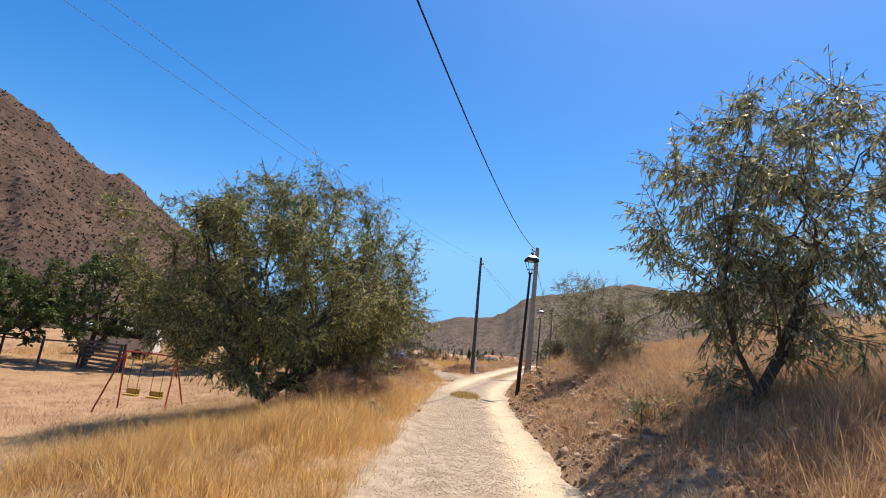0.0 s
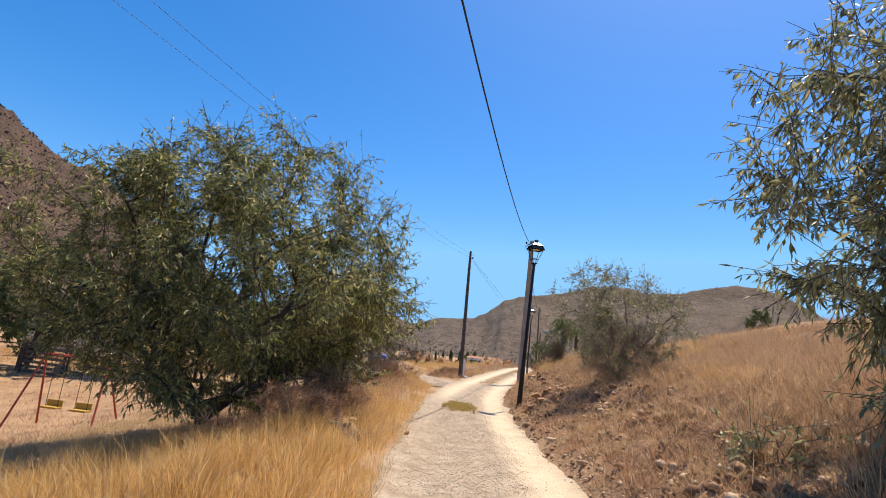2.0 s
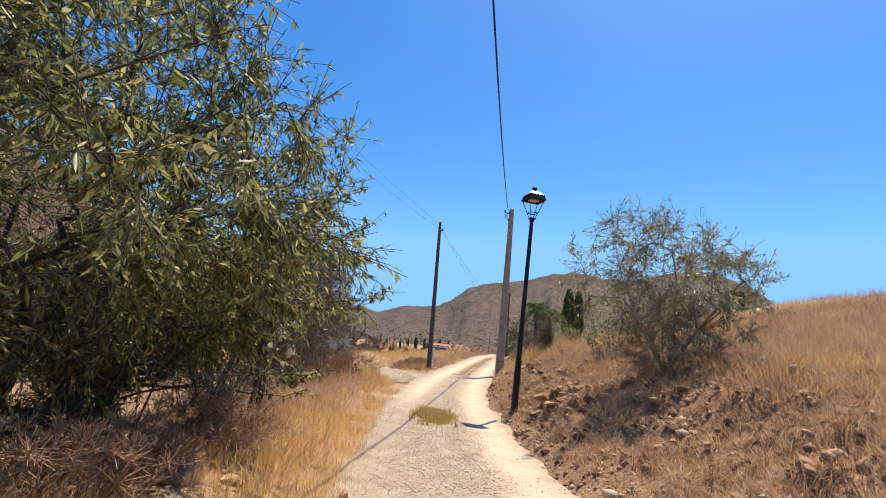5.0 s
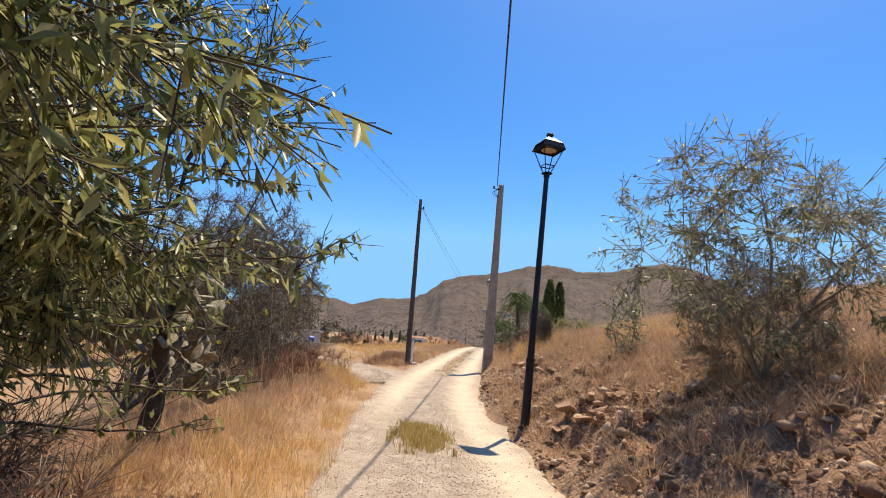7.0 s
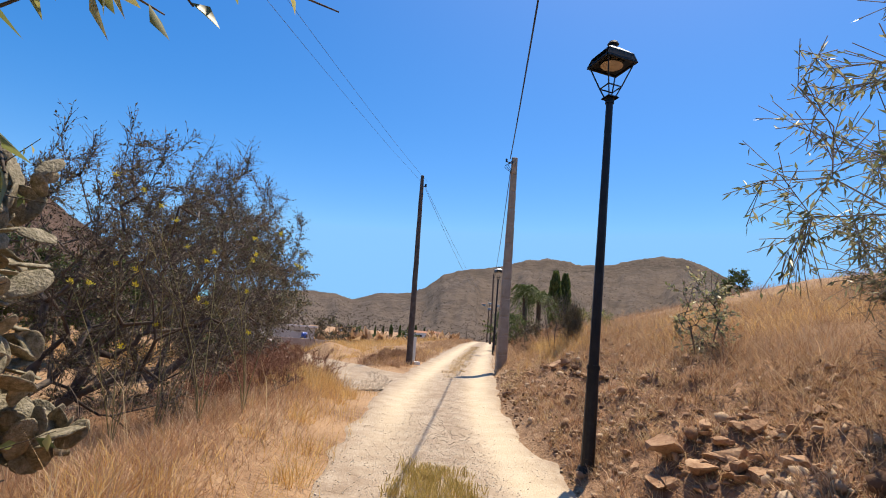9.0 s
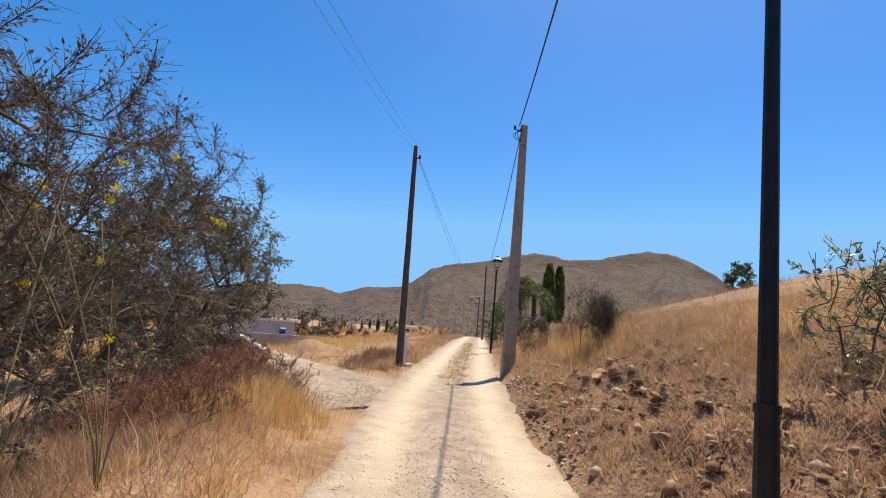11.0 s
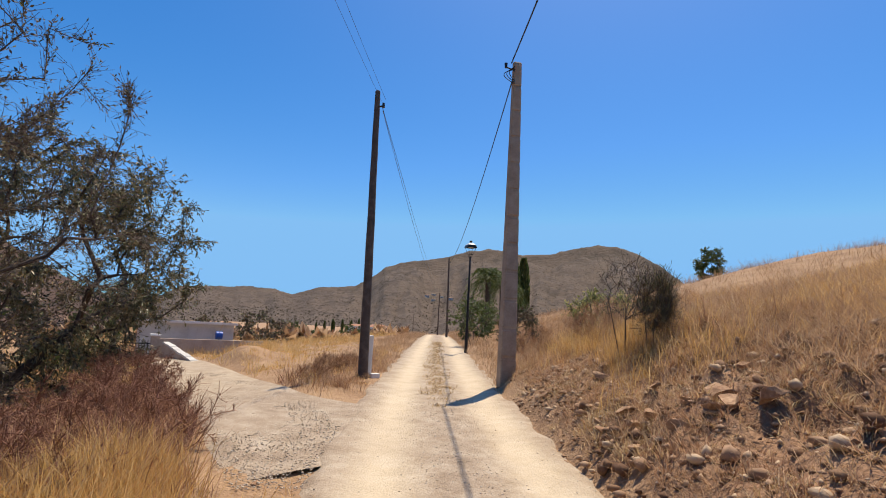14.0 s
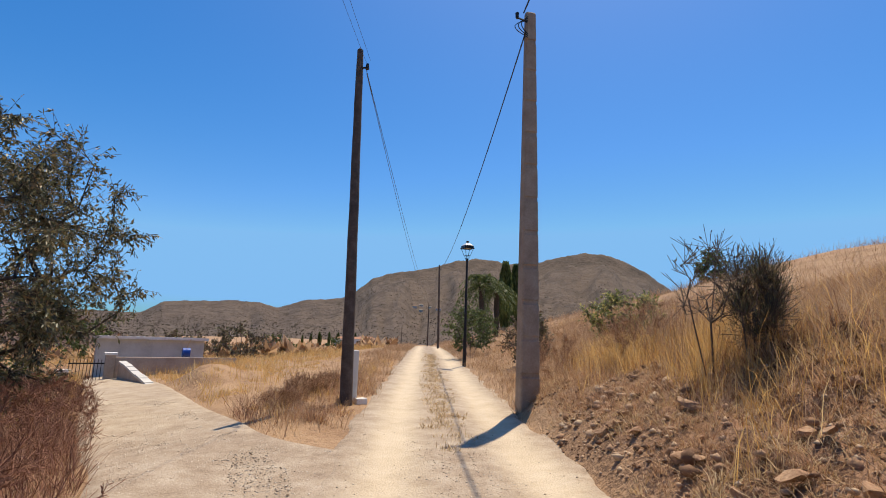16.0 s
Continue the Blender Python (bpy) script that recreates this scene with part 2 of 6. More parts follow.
M_dry = paint("dry_grass", [(0.25, 0.14, 0.075), (0.39, 0.24, 0.13), (0.51, 0.335, 0.19), (0.60, 0.43, 0.265)], 0.8, 0.75, 0, island=0.65, leaf=0.38)
M_straw = paint("pale_straw", [(0.38, 0.25, 0.12), (0.55, 0.40, 0.22), (0.66, 0.52, 0.33)], 0.8, 0.75, 0, island=0.65, leaf=0.38)
M_scrub = paint("red_brown_scrub", [(0.17, 0.075, 0.048), (0.30, 0.15, 0.092), (0.44, 0.25, 0.145)], 1.0, 0.85, 0, island=0.65, leaf=0.1)
M_greentuft = paint("green_tuft", [(0.36, 0.27, 0.07), (0.50, 0.37, 0.12), (0.62, 0.46, 0.18)], 1.5, 0.7, 0, island=0.6, leaf=0.3)
M_bark = paint("dark_bark", [(0.035, 0.026, 0.02), (0.075, 0.058, 0.045), (0.13, 0.105, 0.085)], 9, 0.95, 0.8, 40)
M_twig = paint("grey_twigs", [(0.06, 0.045, 0.036), (0.115, 0.088, 0.07), (0.19, 0.155, 0.13)], 6, 0.9, 0.3, 40, island=0.4)
M_palebark = paint("pale_twigs", [(0.17, 0.13, 0.095), (0.28, 0.225, 0.17), (0.38, 0.32, 0.25)], 6, 0.9, 0, island=0.4, leaf=0.15)
M_redtwig = paint("red_brown_twigs", [(0.15, 0.066, 0.045), (0.27, 0.13, 0.085), (0.40, 0.225, 0.14)], 3, 0.9, 0, island=0.5, leaf=0.15)
M_almond = paint("almond_leaves", [(0.10, 0.12, 0.04), (0.185, 0.21, 0.07), (0.285, 0.30, 0.115), (0.47, 0.42, 0.16)], 0.7, 0.42, 0, island=0.7, leaf=0.5, spec=0.5)
M_greyleaf = paint("grey_green_leaves", [(0.14, 0.155, 0.07), (0.235, 0.25, 0.12), (0.34, 0.34, 0.19), (0.44, 0.39, 0.20)], 0.7, 0.38, 0, island=0.7, leaf=0.5, spec=0.6)
M_oliveleaf = paint("olive_leaves", [(0.07, 0.07, 0.035), (0.13, 0.135, 0.065), (0.21, 0.20, 0.105), (0.27, 0.19, 0.085)], 0.7, 0.45, 0, island=0.7, leaf=0.3, spec=0.5)
M_weed = paint("withered_weeds", [(0.24, 0.125, 0.07), (0.39, 0.225, 0.13), (0.53, 0.335, 0.20), (0.64, 0.45, 0.285)], 1.1, 0.8, 0, island=0.65, leaf=0.35)
M_darkleaf = paint("dark_green_leaves", [(0.05, 0.075, 0.022), (0.095, 0.13, 0.037), (0.165, 0.195, 0.06)], 0.7, 0.5, 0, island=0.6, leaf=0.35)
M_deadleaf = paint("withered_leaves", [(0.09, 0.065, 0.045), (0.17, 0.13, 0.085), (0.25, 0.20, 0.135), (0.14, 0.145, 0.065)], 0.7, 0.8, 0, island=0.7, leaf=0.15)
M_pad = paint("cactus_pads", [(0.085, 0.07, 0.04), (0.16, 0.135, 0.08), (0.29, 0.245, 0.165), (0.46, 0.40, 0.30)], 24, 0.75, 0.8, 60)
M_iron = paint("black_iron", [(0.012, 0.012, 0.013), (0.02, 0.02, 0.022), (0.035, 0.033, 0.032)], 8, 0.5, 0.15, 60, metal=0.3)
M_hoodside = paint("dark_lamp_hood", [(0.05, 0.042, 0.034), (0.09, 0.075, 0.06)], 8, 0.45, 0.05, 60)
# near-white colour paints the sun's glare onto the lamp hood's top
M_sunlithood = paint("sunlit_lamp_hood", [(0.55, 0.56, 0.57), (0.68, 0.68, 0.68)], 8, 0.4, 0.05, 60)
M_reflector = paint("lamp_reflector", [(0.42, 0.33, 0.23), (0.55, 0.45, 0.33)], 8, 0.35, 0.05, 60, metal=0.4)
M_concrete = paint("pole_concrete", [(0.25, 0.185, 0.13), (0.36, 0.275, 0.20), (0.46, 0.37, 0.285)], 3, 0.95, 0.5, 50)
M_polewood = paint("weathered_pole_wood", [(0.05, 0.037, 0.029), (0.10, 0.075, 0.06), (0.17, 0.135, 0.11)], 5, 0.9, 0.6, 35)
M_cable = paint("black_cable", [(0.008, 0.008, 0.01), (0.018, 0.018, 0.02)], 8, 0.6, 0)
M_wire = paint("grey_wire", [(0.05, 0.06, 0.08), (0.08, 0.09, 0.11)], 8, 0.6, 0)
M_white = paint("whitewash", [(0.60, 0.57, 0.52), (0.72, 0.70, 0.66), (0.80, 0.79, 0.76)], 1.5, 0.9, 0.3, 30)
M_beige = paint("sandy_render", [(0.32, 0.25, 0.19), (0.42, 0.34, 0.27), (0.50, 0.42, 0.34)], 1.5, 0.95, 0.4, 30)
M_greywall = paint("grey_block_wall", [(0.40, 0.38, 0.35), (0.52, 0.50, 0.46), (0.60, 0.58, 0.54)], 2, 0.95, 0.4, 30)
M_roofsheet = paint("roof_sheet", [(0.42, 0.41, 0.39), (0.52, 0.51, 0.49)], 2, 0.7, 0.2, 30)
M_blue = paint("blue_plastic", [(0.01, 0.06, 0.30), (0.015, 0.09, 0.42)], 4, 0.4, 0)
M_red = paint("red_paint", [(0.22, 0.035, 0.02), (0.38, 0.06, 0.035), (0.30, 0.10, 0.06)], 6, 0.6, 0.2, 40)
M_yellow = paint("ochre_seat", [(0.38, 0.22, 0.03), (0.52, 0.30, 0.05)], 6, 0.6, 0.1, 40)
M_slope = paint("scrub_hillside", [(0.040, 0.029, 0.020), (0.072, 0.051, 0.036), (0.115, 0.081, 0.057), (0.075, 0.058, 0.037)], 0.02, 0.97, 0.8, 0.10, dist=6.0)
M_nearslope = paint("rocky_hillside", [(0.034, 0.021, 0.015), (0.058, 0.034, 0.024), (0.095, 0.055, 0.039), (0.145, 0.088, 0.064)], 0.14, 0.97, 0.9, 1.2, dist=0.5)
M_tile = paint("tiled_roof", [(0.34, 0.16, 0.09), (0.44, 0.24, 0.15)], 2, 0.9, 0.2, 20)

# ---- the land ----
def spread(core_a, core_b, stepsize, far_a, far_b, growth=1.13):
    """Even steps between core_a and core_b, widening steps beyond."""
    out = list(np.arange(core_a, core_b + 1e-6, stepsize))
    s, v = stepsize, core_b
    while v < far_b:
        s *= growth
        v += s
        out.append(v)
    s, v, low = stepsize, core_a, []
    while v > far_a:
        s *= growth
        v -= s
        low.append(v)
    return np.array(low[::-1] + out)


def stony_mask(x, y):
    e = x - road_x(np.clip(y, -50, 90)) - half_road(y)
    return step(-0.1, 0.6, e) * (1 - step(3.2, 5.0, e)) * step(4, 9, y) * (1 - step(27, 32, y)) * (0.6 + 0.4 * fbm(x, y))


def ground_z(x, y):
    c = road_x(np.clip(y, -50, 90))
    on = 1 - step(-0.25, 0.05, np.abs(x - c) - half_road(y))
    ld, la = lane_d(x, y)
    lane_on = 1 - step(-0.85, -0.5, ld - lane_w(la))
    return land_z(x, y) - np.maximum(0.05 * on, 0.05 * lane_on)


gxs = np.unique(np.round(np.concatenate([spread(-13.0, 13.0, 0.16, -4400, 4400), np.arange(1.0, 6.0, 0.08)]), 3))
gys = spread(1.0, 46.0, 0.19, -4400, 4400)
thing("ground", grid_mesh("ground", gxs, gys, ground_z, attrs={"stony": stony_mask}), M_soil, "dry reddish brown soil with sparse straw", "ground", kind="structure")


def strip_mesh(name, ys, width, n, middle, top, dust):
    u = np.linspace(-1, 1, n)
    gy = np.repeat(ys[:, None], n, 1)
    w = width(ys)[:, None] * (1 + 0.12 * (fbm(gy * 1.4 + 5, np.sign(u)[None, :] * 9 + 0 * gy) - 0.5) * 2)
    gx = middle(ys)[:, None] + u[None, :] * (w + 0.12)
    z = top(gx, gy) - 0.09 * step(0.88, 1.0, np.abs(u))[None, :]
    i = (np.arange(len(ys) - 1)[:, None] * n + np.arange(n - 1)[None, :]).ravel()
    return np_mesh(name, np.stack([gx, gy, z], -1), quads=np.stack([i, i + 1, i + n + 1, i + n], 1), smooth=True, attrs=[("dust", dust(gx, gy))])


def road_dust(x, y):
    u = x - road_x(y)
    right = np.exp(-((u - 0.85) / 0.33) ** 2)
    left = np.exp(-((u + 0.72) / 0.34) ** 2) * step(17, 24, y)
    mid = 0.0
    return np.clip((right + left + mid) * (0.65 + 0.7 * fbm(x * 2, y * 2)), 0, 1)


road = thing("road", strip_mesh("road", np.concatenate([np.arange(-9, 50, 0.12), np.arange(50, 100, 0.5)]), half_road, 44, road_x, road_top, road_dust), M_gravel, "pale gravel track with two dusty wheel ruts", "road", kind="structure")


def lane_mesh():
    pts = [Vector((*p, 0)) for p in LANE]
    P = np.array([p[:] for p in pts])[:, :2]
    seg = np.hypot(*np.diff(P, axis=0).T)
    t = np.concatenate([[0], np.cumsum(seg)])
    s = np.arange(0.4, t[-1], 0.2)
    cx, cy = np.interp(s, t, P[:, 0]), np.interp(s, t, P[:, 1])
    k = np.ones(15) / 15
    cx = np.convolve(np.pad(cx, 7, "edge"), k, "valid")
    cy = np.convolve(np.pad(cy, 7, "edge"), k, "valid")
    dx, dy = np.gradient(cx), np.gradient(cy)
    n = np.hypot(dx, dy)
    nx, ny = dy / n, -dx / n
    w = lane_w(s)
    u = np.linspace(-1, 1, 26)
    gx = cx[:, None] + nx[:, None] * u[None, :] * w[:, None]
    gy = cy[:, None] + ny[:, None] * u[None, :] * w[:, None]
    z = land_z(gx, gy) + 0.025 - 0.03 * (1 - step(0.5, 2.6, s))[:, None] - 0.16 * (1 - step(-0.6, -0.25, np.abs(gx - road_x(gy)) - half_road(gy))) + 0.02 * (fbm(gx * 2.5, gy * 2.5) - 0.5) - 0.10 * step(0.85, 1.0, np.abs(u))[None, :]
    z -= 0.055 * np.exp(-((gx + 0.35 + 0.25 * (gy - 27.5)) / 0.16) ** 2 - ((gy - 27.6) / 0.7) ** 2)
    m = 26
    i = (np.arange(len(s) - 1)[:, None] * m + np.arange(m - 1)[None, :]).ravel()
    dust = np.clip(0.03 + 0.4 * step(4, 9, s)[:, None] * np.ones_like(gx) * fbm(gx * 1.5, gy * 1.5) * 1.4, 0, 1)
    return np_mesh("side_lane", np.stack([gx, gy, z], -1), quads=np.stack([i, i + 1, i + m + 1, i + m], 1), smooth=True, attrs=[("dust", dust)])


thing("side_lane", lane_mesh(), M_gravel, "sandy side lane running down to a gate", "lane", kind="structure")


# ---- hills ----
def polar_hill(name, az, elev, r_top, r_foot, depth, foot_z, seed, rough, n_az, n_r, flat=0.0, gul=0.26):
    """A ridge seen from the road: its skyline rises elev degrees at azimuth az."""
    a = np.linspace(az[0], az[-1], n_az)
    e = np.interp(a, az, elev)
    k = np.ones(3) / 3
    e = np.convolve(np.pad(e, 1, "edge"), k, "valid") + 0.10 * (fbm(a * 1.7 + seed, 0 * a + seed, 3) - 0.5) * np.abs(e) ** 0.5
    top = 1.45 + r_top * np.tan(np.radians(e))
    t = np.linspace(0, 1 + depth, n_r)
    r = r_foot + (r_top - r_foot) * t
    A, T = np.meshgrid(a, t)
    R = np.meshgrid(a, r)[1]
    X, Y = R * np.sin(np.radians(A)), 12 + R * np.cos(np.radians(A))
    rise = np.where(T < 1, np.clip(T, 0, 1) ** 1.35, 1 - 0.5 * np.clip(T - 1, 0, 9) ** 1.2)
    sc = 9.0 / (r_top - r_foot)
    gully = (fbm(A * 0.45 + seed, T * 1.6 + seed) - 0.5)
    Z = foot_z + (top[None, :] - foot_z) * rise
    hgt = (top[None, :] - foot_z)
    Z = Z + hgt * (gul * gully * np.sin(np.clip(T, 0, 1) * math.pi) + rough * (fbm(X * sc * 3, Y * sc * 3, 5) - 0.5) * np.clip(T * 3, 0, 1))
    if flat:
        ledge = np.sin(np.clip((T - 0.80) / 0.2, 0, 1) * math.pi)
        Z = Z - hgt * flat * ledge
    i = (np.arange(n_r - 1)[:, None] * n_az + np.arange(n_az - 1)[None, :]).ravel()
    return np_mesh(name, np.stack([X, Y, Z], -1), quads=np.stack([i, i + 1, i + n_az + 1, i + n_az], 1), smooth=True), (X, Y, Z)


AZ_FAR = (-60, -40, -25, -15.9, -14.2, -7.6, -5.4, -3.7, -1.0, 2.5, 4.0, 6.0, 8.4, 11.5, 14.5, 17.0, 20.7, 23.8, 26.8, 29.7, 32.5, 35.2, 37.3, 42, 55)
EL_FAR = (1.2, 1.6, 1.6, 1.5, 2.65, 3.15, 3.05, 2.6, 3.5, 3.9, 4.6, 6.3, 6.9, 7.4, 8.35, 8.7, 8.3, 8.45, 9.1, 9.45, 8.65, 7.0, 5.2, 3.0, 1.0)
far_me, far_grid = polar_hill("mesa_hill", AZ_FAR, EL_FAR, 1500, 420, 0.35, -6, 3.1, 0.045, 500, 110, flat=0.09)
thing("hill_far", far_me, M_slope, "long brown scrub-covered mesa hill in the distance", "hill", kind="structure")
AZ_NEAR = (-110, -80, -60, -50, -46.1, -43.4, -41.1, -39.6, -38.4, -36.8, -32.4, -29, -25, -20, -15)
EL_NEAR = (14, 18, 20, 18, 16.2, 14.3, 13.3, 13.4, 13.2, 11.7, 9.0, 6.7, 4.2, 1.5, -1.0)
near_me, near_grid = polar_hill("rocky_hill", AZ_NEAR, EL_NEAR, 112, 52, 0.5, -3, 8.6, 0.05, 420, 120, gul=0.10)
thing("hill_near", near_me, M_nearslope, "steep reddish rocky hillside dotted with dark scrub", "hill", kind="structure")


def clump_mesh(name, P, S, seed, pts=10):
    """Many ragged low clumps: each a small fan of upright leafy triangles."""
    g = np.random.default_rng(seed)
    n = len(P)
    ang = g.random((n, pts)) * 2 * math.pi
    el = g.random((n, pts)) * 1.3 + 0.1
    d = np.stack([np.cos(ang) * np.cos(el), np.sin(ang) * np.cos(el), np.sin(el)], -1)
    side = np.stack([-np.sin(ang), np.cos(ang), 0.5 * (g.random((n, pts)) - 0.5)], -1)
    s = S[:, None, None] * (0.6 + 0.6 * g.random((n, pts, 1)))
    c = P[:, None, :] + d * s * 0.25
    v = np.stack([c - side * s * 0.42, c + side * s * 0.42, c + d * s * 0.85 + side * s * 0.1], 2)
    return np_mesh(name, v.reshape(-1, 3), tris=np.arange(n * pts * 3).reshape(-1, 3))


def scatter_on(grid, n, lo, hi, seed):
    g = np.random.default_rng(seed)
    X, Y, Z = grid
    i = (g.random(n) * (X.shape[0] * 0.78)).astype(int)
    j = (g.random(n) * (X.shape[1] - 1)).astype(int)
    u = g.random(n)
    P = np.stack([X[i, j] * (1 - u) + X[i, j + 1] * u, Y[i, j] * (1 - u) + Y[i, j + 1] * u, Z[i, j] * (1 - u) + Z[i, j + 1] * u], -1)
    return P, lo + (hi - lo) * g.random(n) ** 2


M_hillscrub = paint("hill_scrub", [(0.036, 0.031, 0.019), (0.062, 0.051, 0.032), (0.09, 0.073, 0.047)], 0.5, 0.95, 0, island=0.6)
P, S = scatter_on(near_grid, 24000, 0.10, 0.42, 21)
thing("hillside_scrub", clump_mesh("hillside_scrub", P, S, 5, 6), M_hillscrub, "dark low bushes scattered over the rocky hillside", "scrub", kind="stuff")
P, S = scatter_on(far_grid, 60000, 0.45, 1.6, 22)
thing("distant_scrub", clump_mesh("distant_scrub", P, S, 6, 5), M_hillscrub, "dark low bushes scattered over the distant mesa", "scrub", kind="stuff")


# ---- grass ----
def blades(name, P, H, lean, width, seed, simple=False):
    """Bent tapering blades rooted at P."""
    g = np.random.default_rng(seed)
    n = len(P)
    ang = g.random(n) * 2 * math.pi
    face = np.stack([np.cos(ang), np.sin(ang), np.zeros(n)], 1)
    bend_a = g.random(n) * 2 * math.pi
    L = (g.random(n) ** 0.7 * lean * H)[:, None]
    bend = np.stack([np.cos(bend_a), np.sin(bend_a), np.zeros(n)], 1) * L
    up = np.zeros((n, 3))
    up[:, 2] = H
    w = (width * (0.6 + 0.8 * g.random(n)))[:, None] * face
    a, b = P - w, P + w
    if simple:
        tip = P + up + bend
        return np_mesh(name, np.stack([a, b, tip], 1).reshape(-1, 3), tris=np.arange(n * 3).reshape(-1, 3))
    mid = P + up * 0.55 + bend * 0.35
    tip = P + up * (1 - 0.25 * L / (H[:, None] + 1e-6)) + bend
    v = np.stack([a, b, mid + w * 0.7, mid - w * 0.7, tip], 1).reshape(-1, 3)
    k = np.arange(n)[:, None] * 5
    quads = k + np.array([[0, 1, 2, 3]])
    tris = k + np.array([[3, 2, 4]])
    return np_mesh(name, v, tris=tris, quads=quads)


def meadow(n, x0, x1, y0, y1, density, tuft, spread_r, seed, on=None):
    """Roots in tufts, kept where density(x, y) allows."""
    g = np.random.default_rng(seed)
    x, y = x0 + (x1 - x0) * g.random(n), y0 + (y1 - y0) * g.random(n)
    keep = g.random(n) < density(x, y)
    x, y = x[keep], y[keep]
    size = 0.6 + 0.8 * g.random(len(x))
    X = (x[:, None] + g.normal(0, spread_r, (len(x), tuft))).ravel()
    Y = (y[:, None] + g.normal(0, spread_r, (len(x), tuft))).ravel()
    size = np.repeat(size, tuft)
    off = np.abs(X - road_x(Y)) - half_road(Y)
    ld, la = lane_d(X, Y)
    ok = (off > -0.12) & ((ld > lane_w(la) - 0.12) | (la < 0.3)) if on is None else on(X, Y)
    ok &= (np.abs(X + 1.4 - 0.24 * (Y - 32.0)) > 0.38) | (Y < 31) | (Y > 43)
    X, Y, size = X[ok], Y[ok], size[ok]
    return np.stack([X, Y, land_z(X, Y) - 0.02], 1), size


def left_d(x, y):
    return road_x(y) - half_road(y) - x


def right_d(x, y):
    return x - road_x(y) - half_road(y)


def patch(x, y, f=0.6, a=0.35, b=0.6):
    return step(a, b, fbm(x * f + 3, y * f + 8))


def tussocks(name, x, y, h, r, n, width, seed, lean=0.55):
    """Fountains of n thin blades each: upright in the middle, falling outwards at the rim."""
    g = np.random.default_rng(seed)
    m = len(x)
    ang, rho = g.random((m, n)) * 2 * math.pi, g.random((m, n)) ** 0.6
    out = np.stack([np.cos(ang), np.sin(ang), 0 * ang], -1)
    X, Y = x[:, None] + np.cos(ang) * rho * r[:, None] * 0.55, y[:, None] + np.sin(ang) * rho * r[:, None] * 0.55
    P = np.stack([X, Y, land_z(X, Y) - 0.02], -1).reshape(-1, 3)
    H = (h[:, None] * (0.35 + 0.75 * g.random((m, n))) * (1 - 0.35 * rho)).reshape(-1, 1)
    wild = g.normal(0, 0.22, (m, n, 3)) * np.array([1, 1, 0])
    B = ((out * (0.15 + 0.85 * rho[..., None]) * lean + wild).reshape(-1, 3)) * H
    side = g.random(m * n) * 2 * math.pi
    w = np.stack([np.cos(side), np.sin(side), 0 * side], -1) * (width * (0.6 + 0.8 * g.random((m * n, 1))))
    up = np.array([[0, 0, 1.0]])
    mid, tip = P + up * H * 0.6 + B * 0.4, P + up * H * 0.95 + B * 1.2
    v = np.stack([P - w, P + w, mid + w * 0.75, mid - w * 0.75, tip], 1).reshape(-1, 3)
    k = np.arange(m * n)[:, None] * 5
    return np_mesh(name, v, tris=k + np.array([[3, 2, 4]]), quads=k + np.array([[0, 1, 2, 3]]))


def sites(n, x0, x1, y0, y1, density, seed):
    """Spots for tussocks, kept where density(x, y) allows and off the road and lane."""
    g = np.random.default_rng(seed)
    x, y = x0 + (x1 - x0) * g.random(n), y0 + (y1 - y0) * g.random(n)
    ld, la = lane_d(x, y)
    ok = (g.random(n) < density(x, y)) & (np.abs(x - road_x(y)) > half_road(y) + 0.08) & ((ld > lane_w(la) + 0.05) | (la < 0.3))
    return x[ok], y[ok], g.random(ok.sum())


def clumps(name, where, h0, h1, r, n, width, seed, mat, label, category="grass", lean=0.55):
    x, y, q = where
    h = h0 + (h1 - h0) * q ** 1.5
    return thing(name, tussocks(name, x, y, h, r * (0.5 + h / h1), n, width, seed, lean), mat, label, category, kind="stuff")


# golden verge along the road
P, s = meadow(5000, -4.6, 1.0, 2.2, 32, lambda x, y: np.exp(-((left_d(x, y) - 0.45) / (0.62 + 0.5 * (1 - step(5, 9, y)))) ** 2) * (0.35 + 0.65 * patch(x, y, 0.8)) * (1 - step(23.8, 25.2, y)) * (1 - 0.75 * step(16.5, 19, y)), 26, 0.16, 11)
thing("verge_grass", blades("verge_grass", P, (0.10 + 0.22 * s) * (0.35 + 0.75 * np.random.default_rng(2).random(len(s))), 1.0, 0.0026, 12), M_gold, "tall golden dry grass along the track", "grass", kind="stuff")
P, s = meadow(9000, -8.5, -0.8, 1.5, 30, lambda x, y: step(0.8, 1.6, left_d(x, y)) * (0.06 + 0.85 * patch(x, y, 0.7, 0.44, 0.58)) * (1 - 0.7 * np.exp(-((left_d(x, y) - 1.5) / 0.6) ** 2) * step(8.5, 10, y) * (1 - step(14, 16, y))), 24, 0.18, 13)
thing("yard_grass", blades("yard_grass", P, 0.17 * s * (0.3 + 0.8 * np.random.default_rng(4).random(len(s))), 1.3, 0.0026, 14, True), M_straw, "short trampled straw and dry weeds", "grass", kind="stuff")
P, s = meadow(7000, -34, -7, 4, 60, lambda x, y: 0.25 + 0.6 * patch(x, y, 0.4), 10, 0.2, 15)
thing("field_grass", blades("field_grass", P, 0.16 * s, 1.4, 0.007, 16, True), M_weed, "thin dry grass over the bare yard", "grass", kind="stuff")
P, s = meadow(5200, -5.5, -0.9, 12.5, 23.5, lambda x, y: step(0.5, 1.0, left_d(x, y)) * (0.5 + 0.5 * patch(x, y, 0.7)), 22, 0.2, 61)
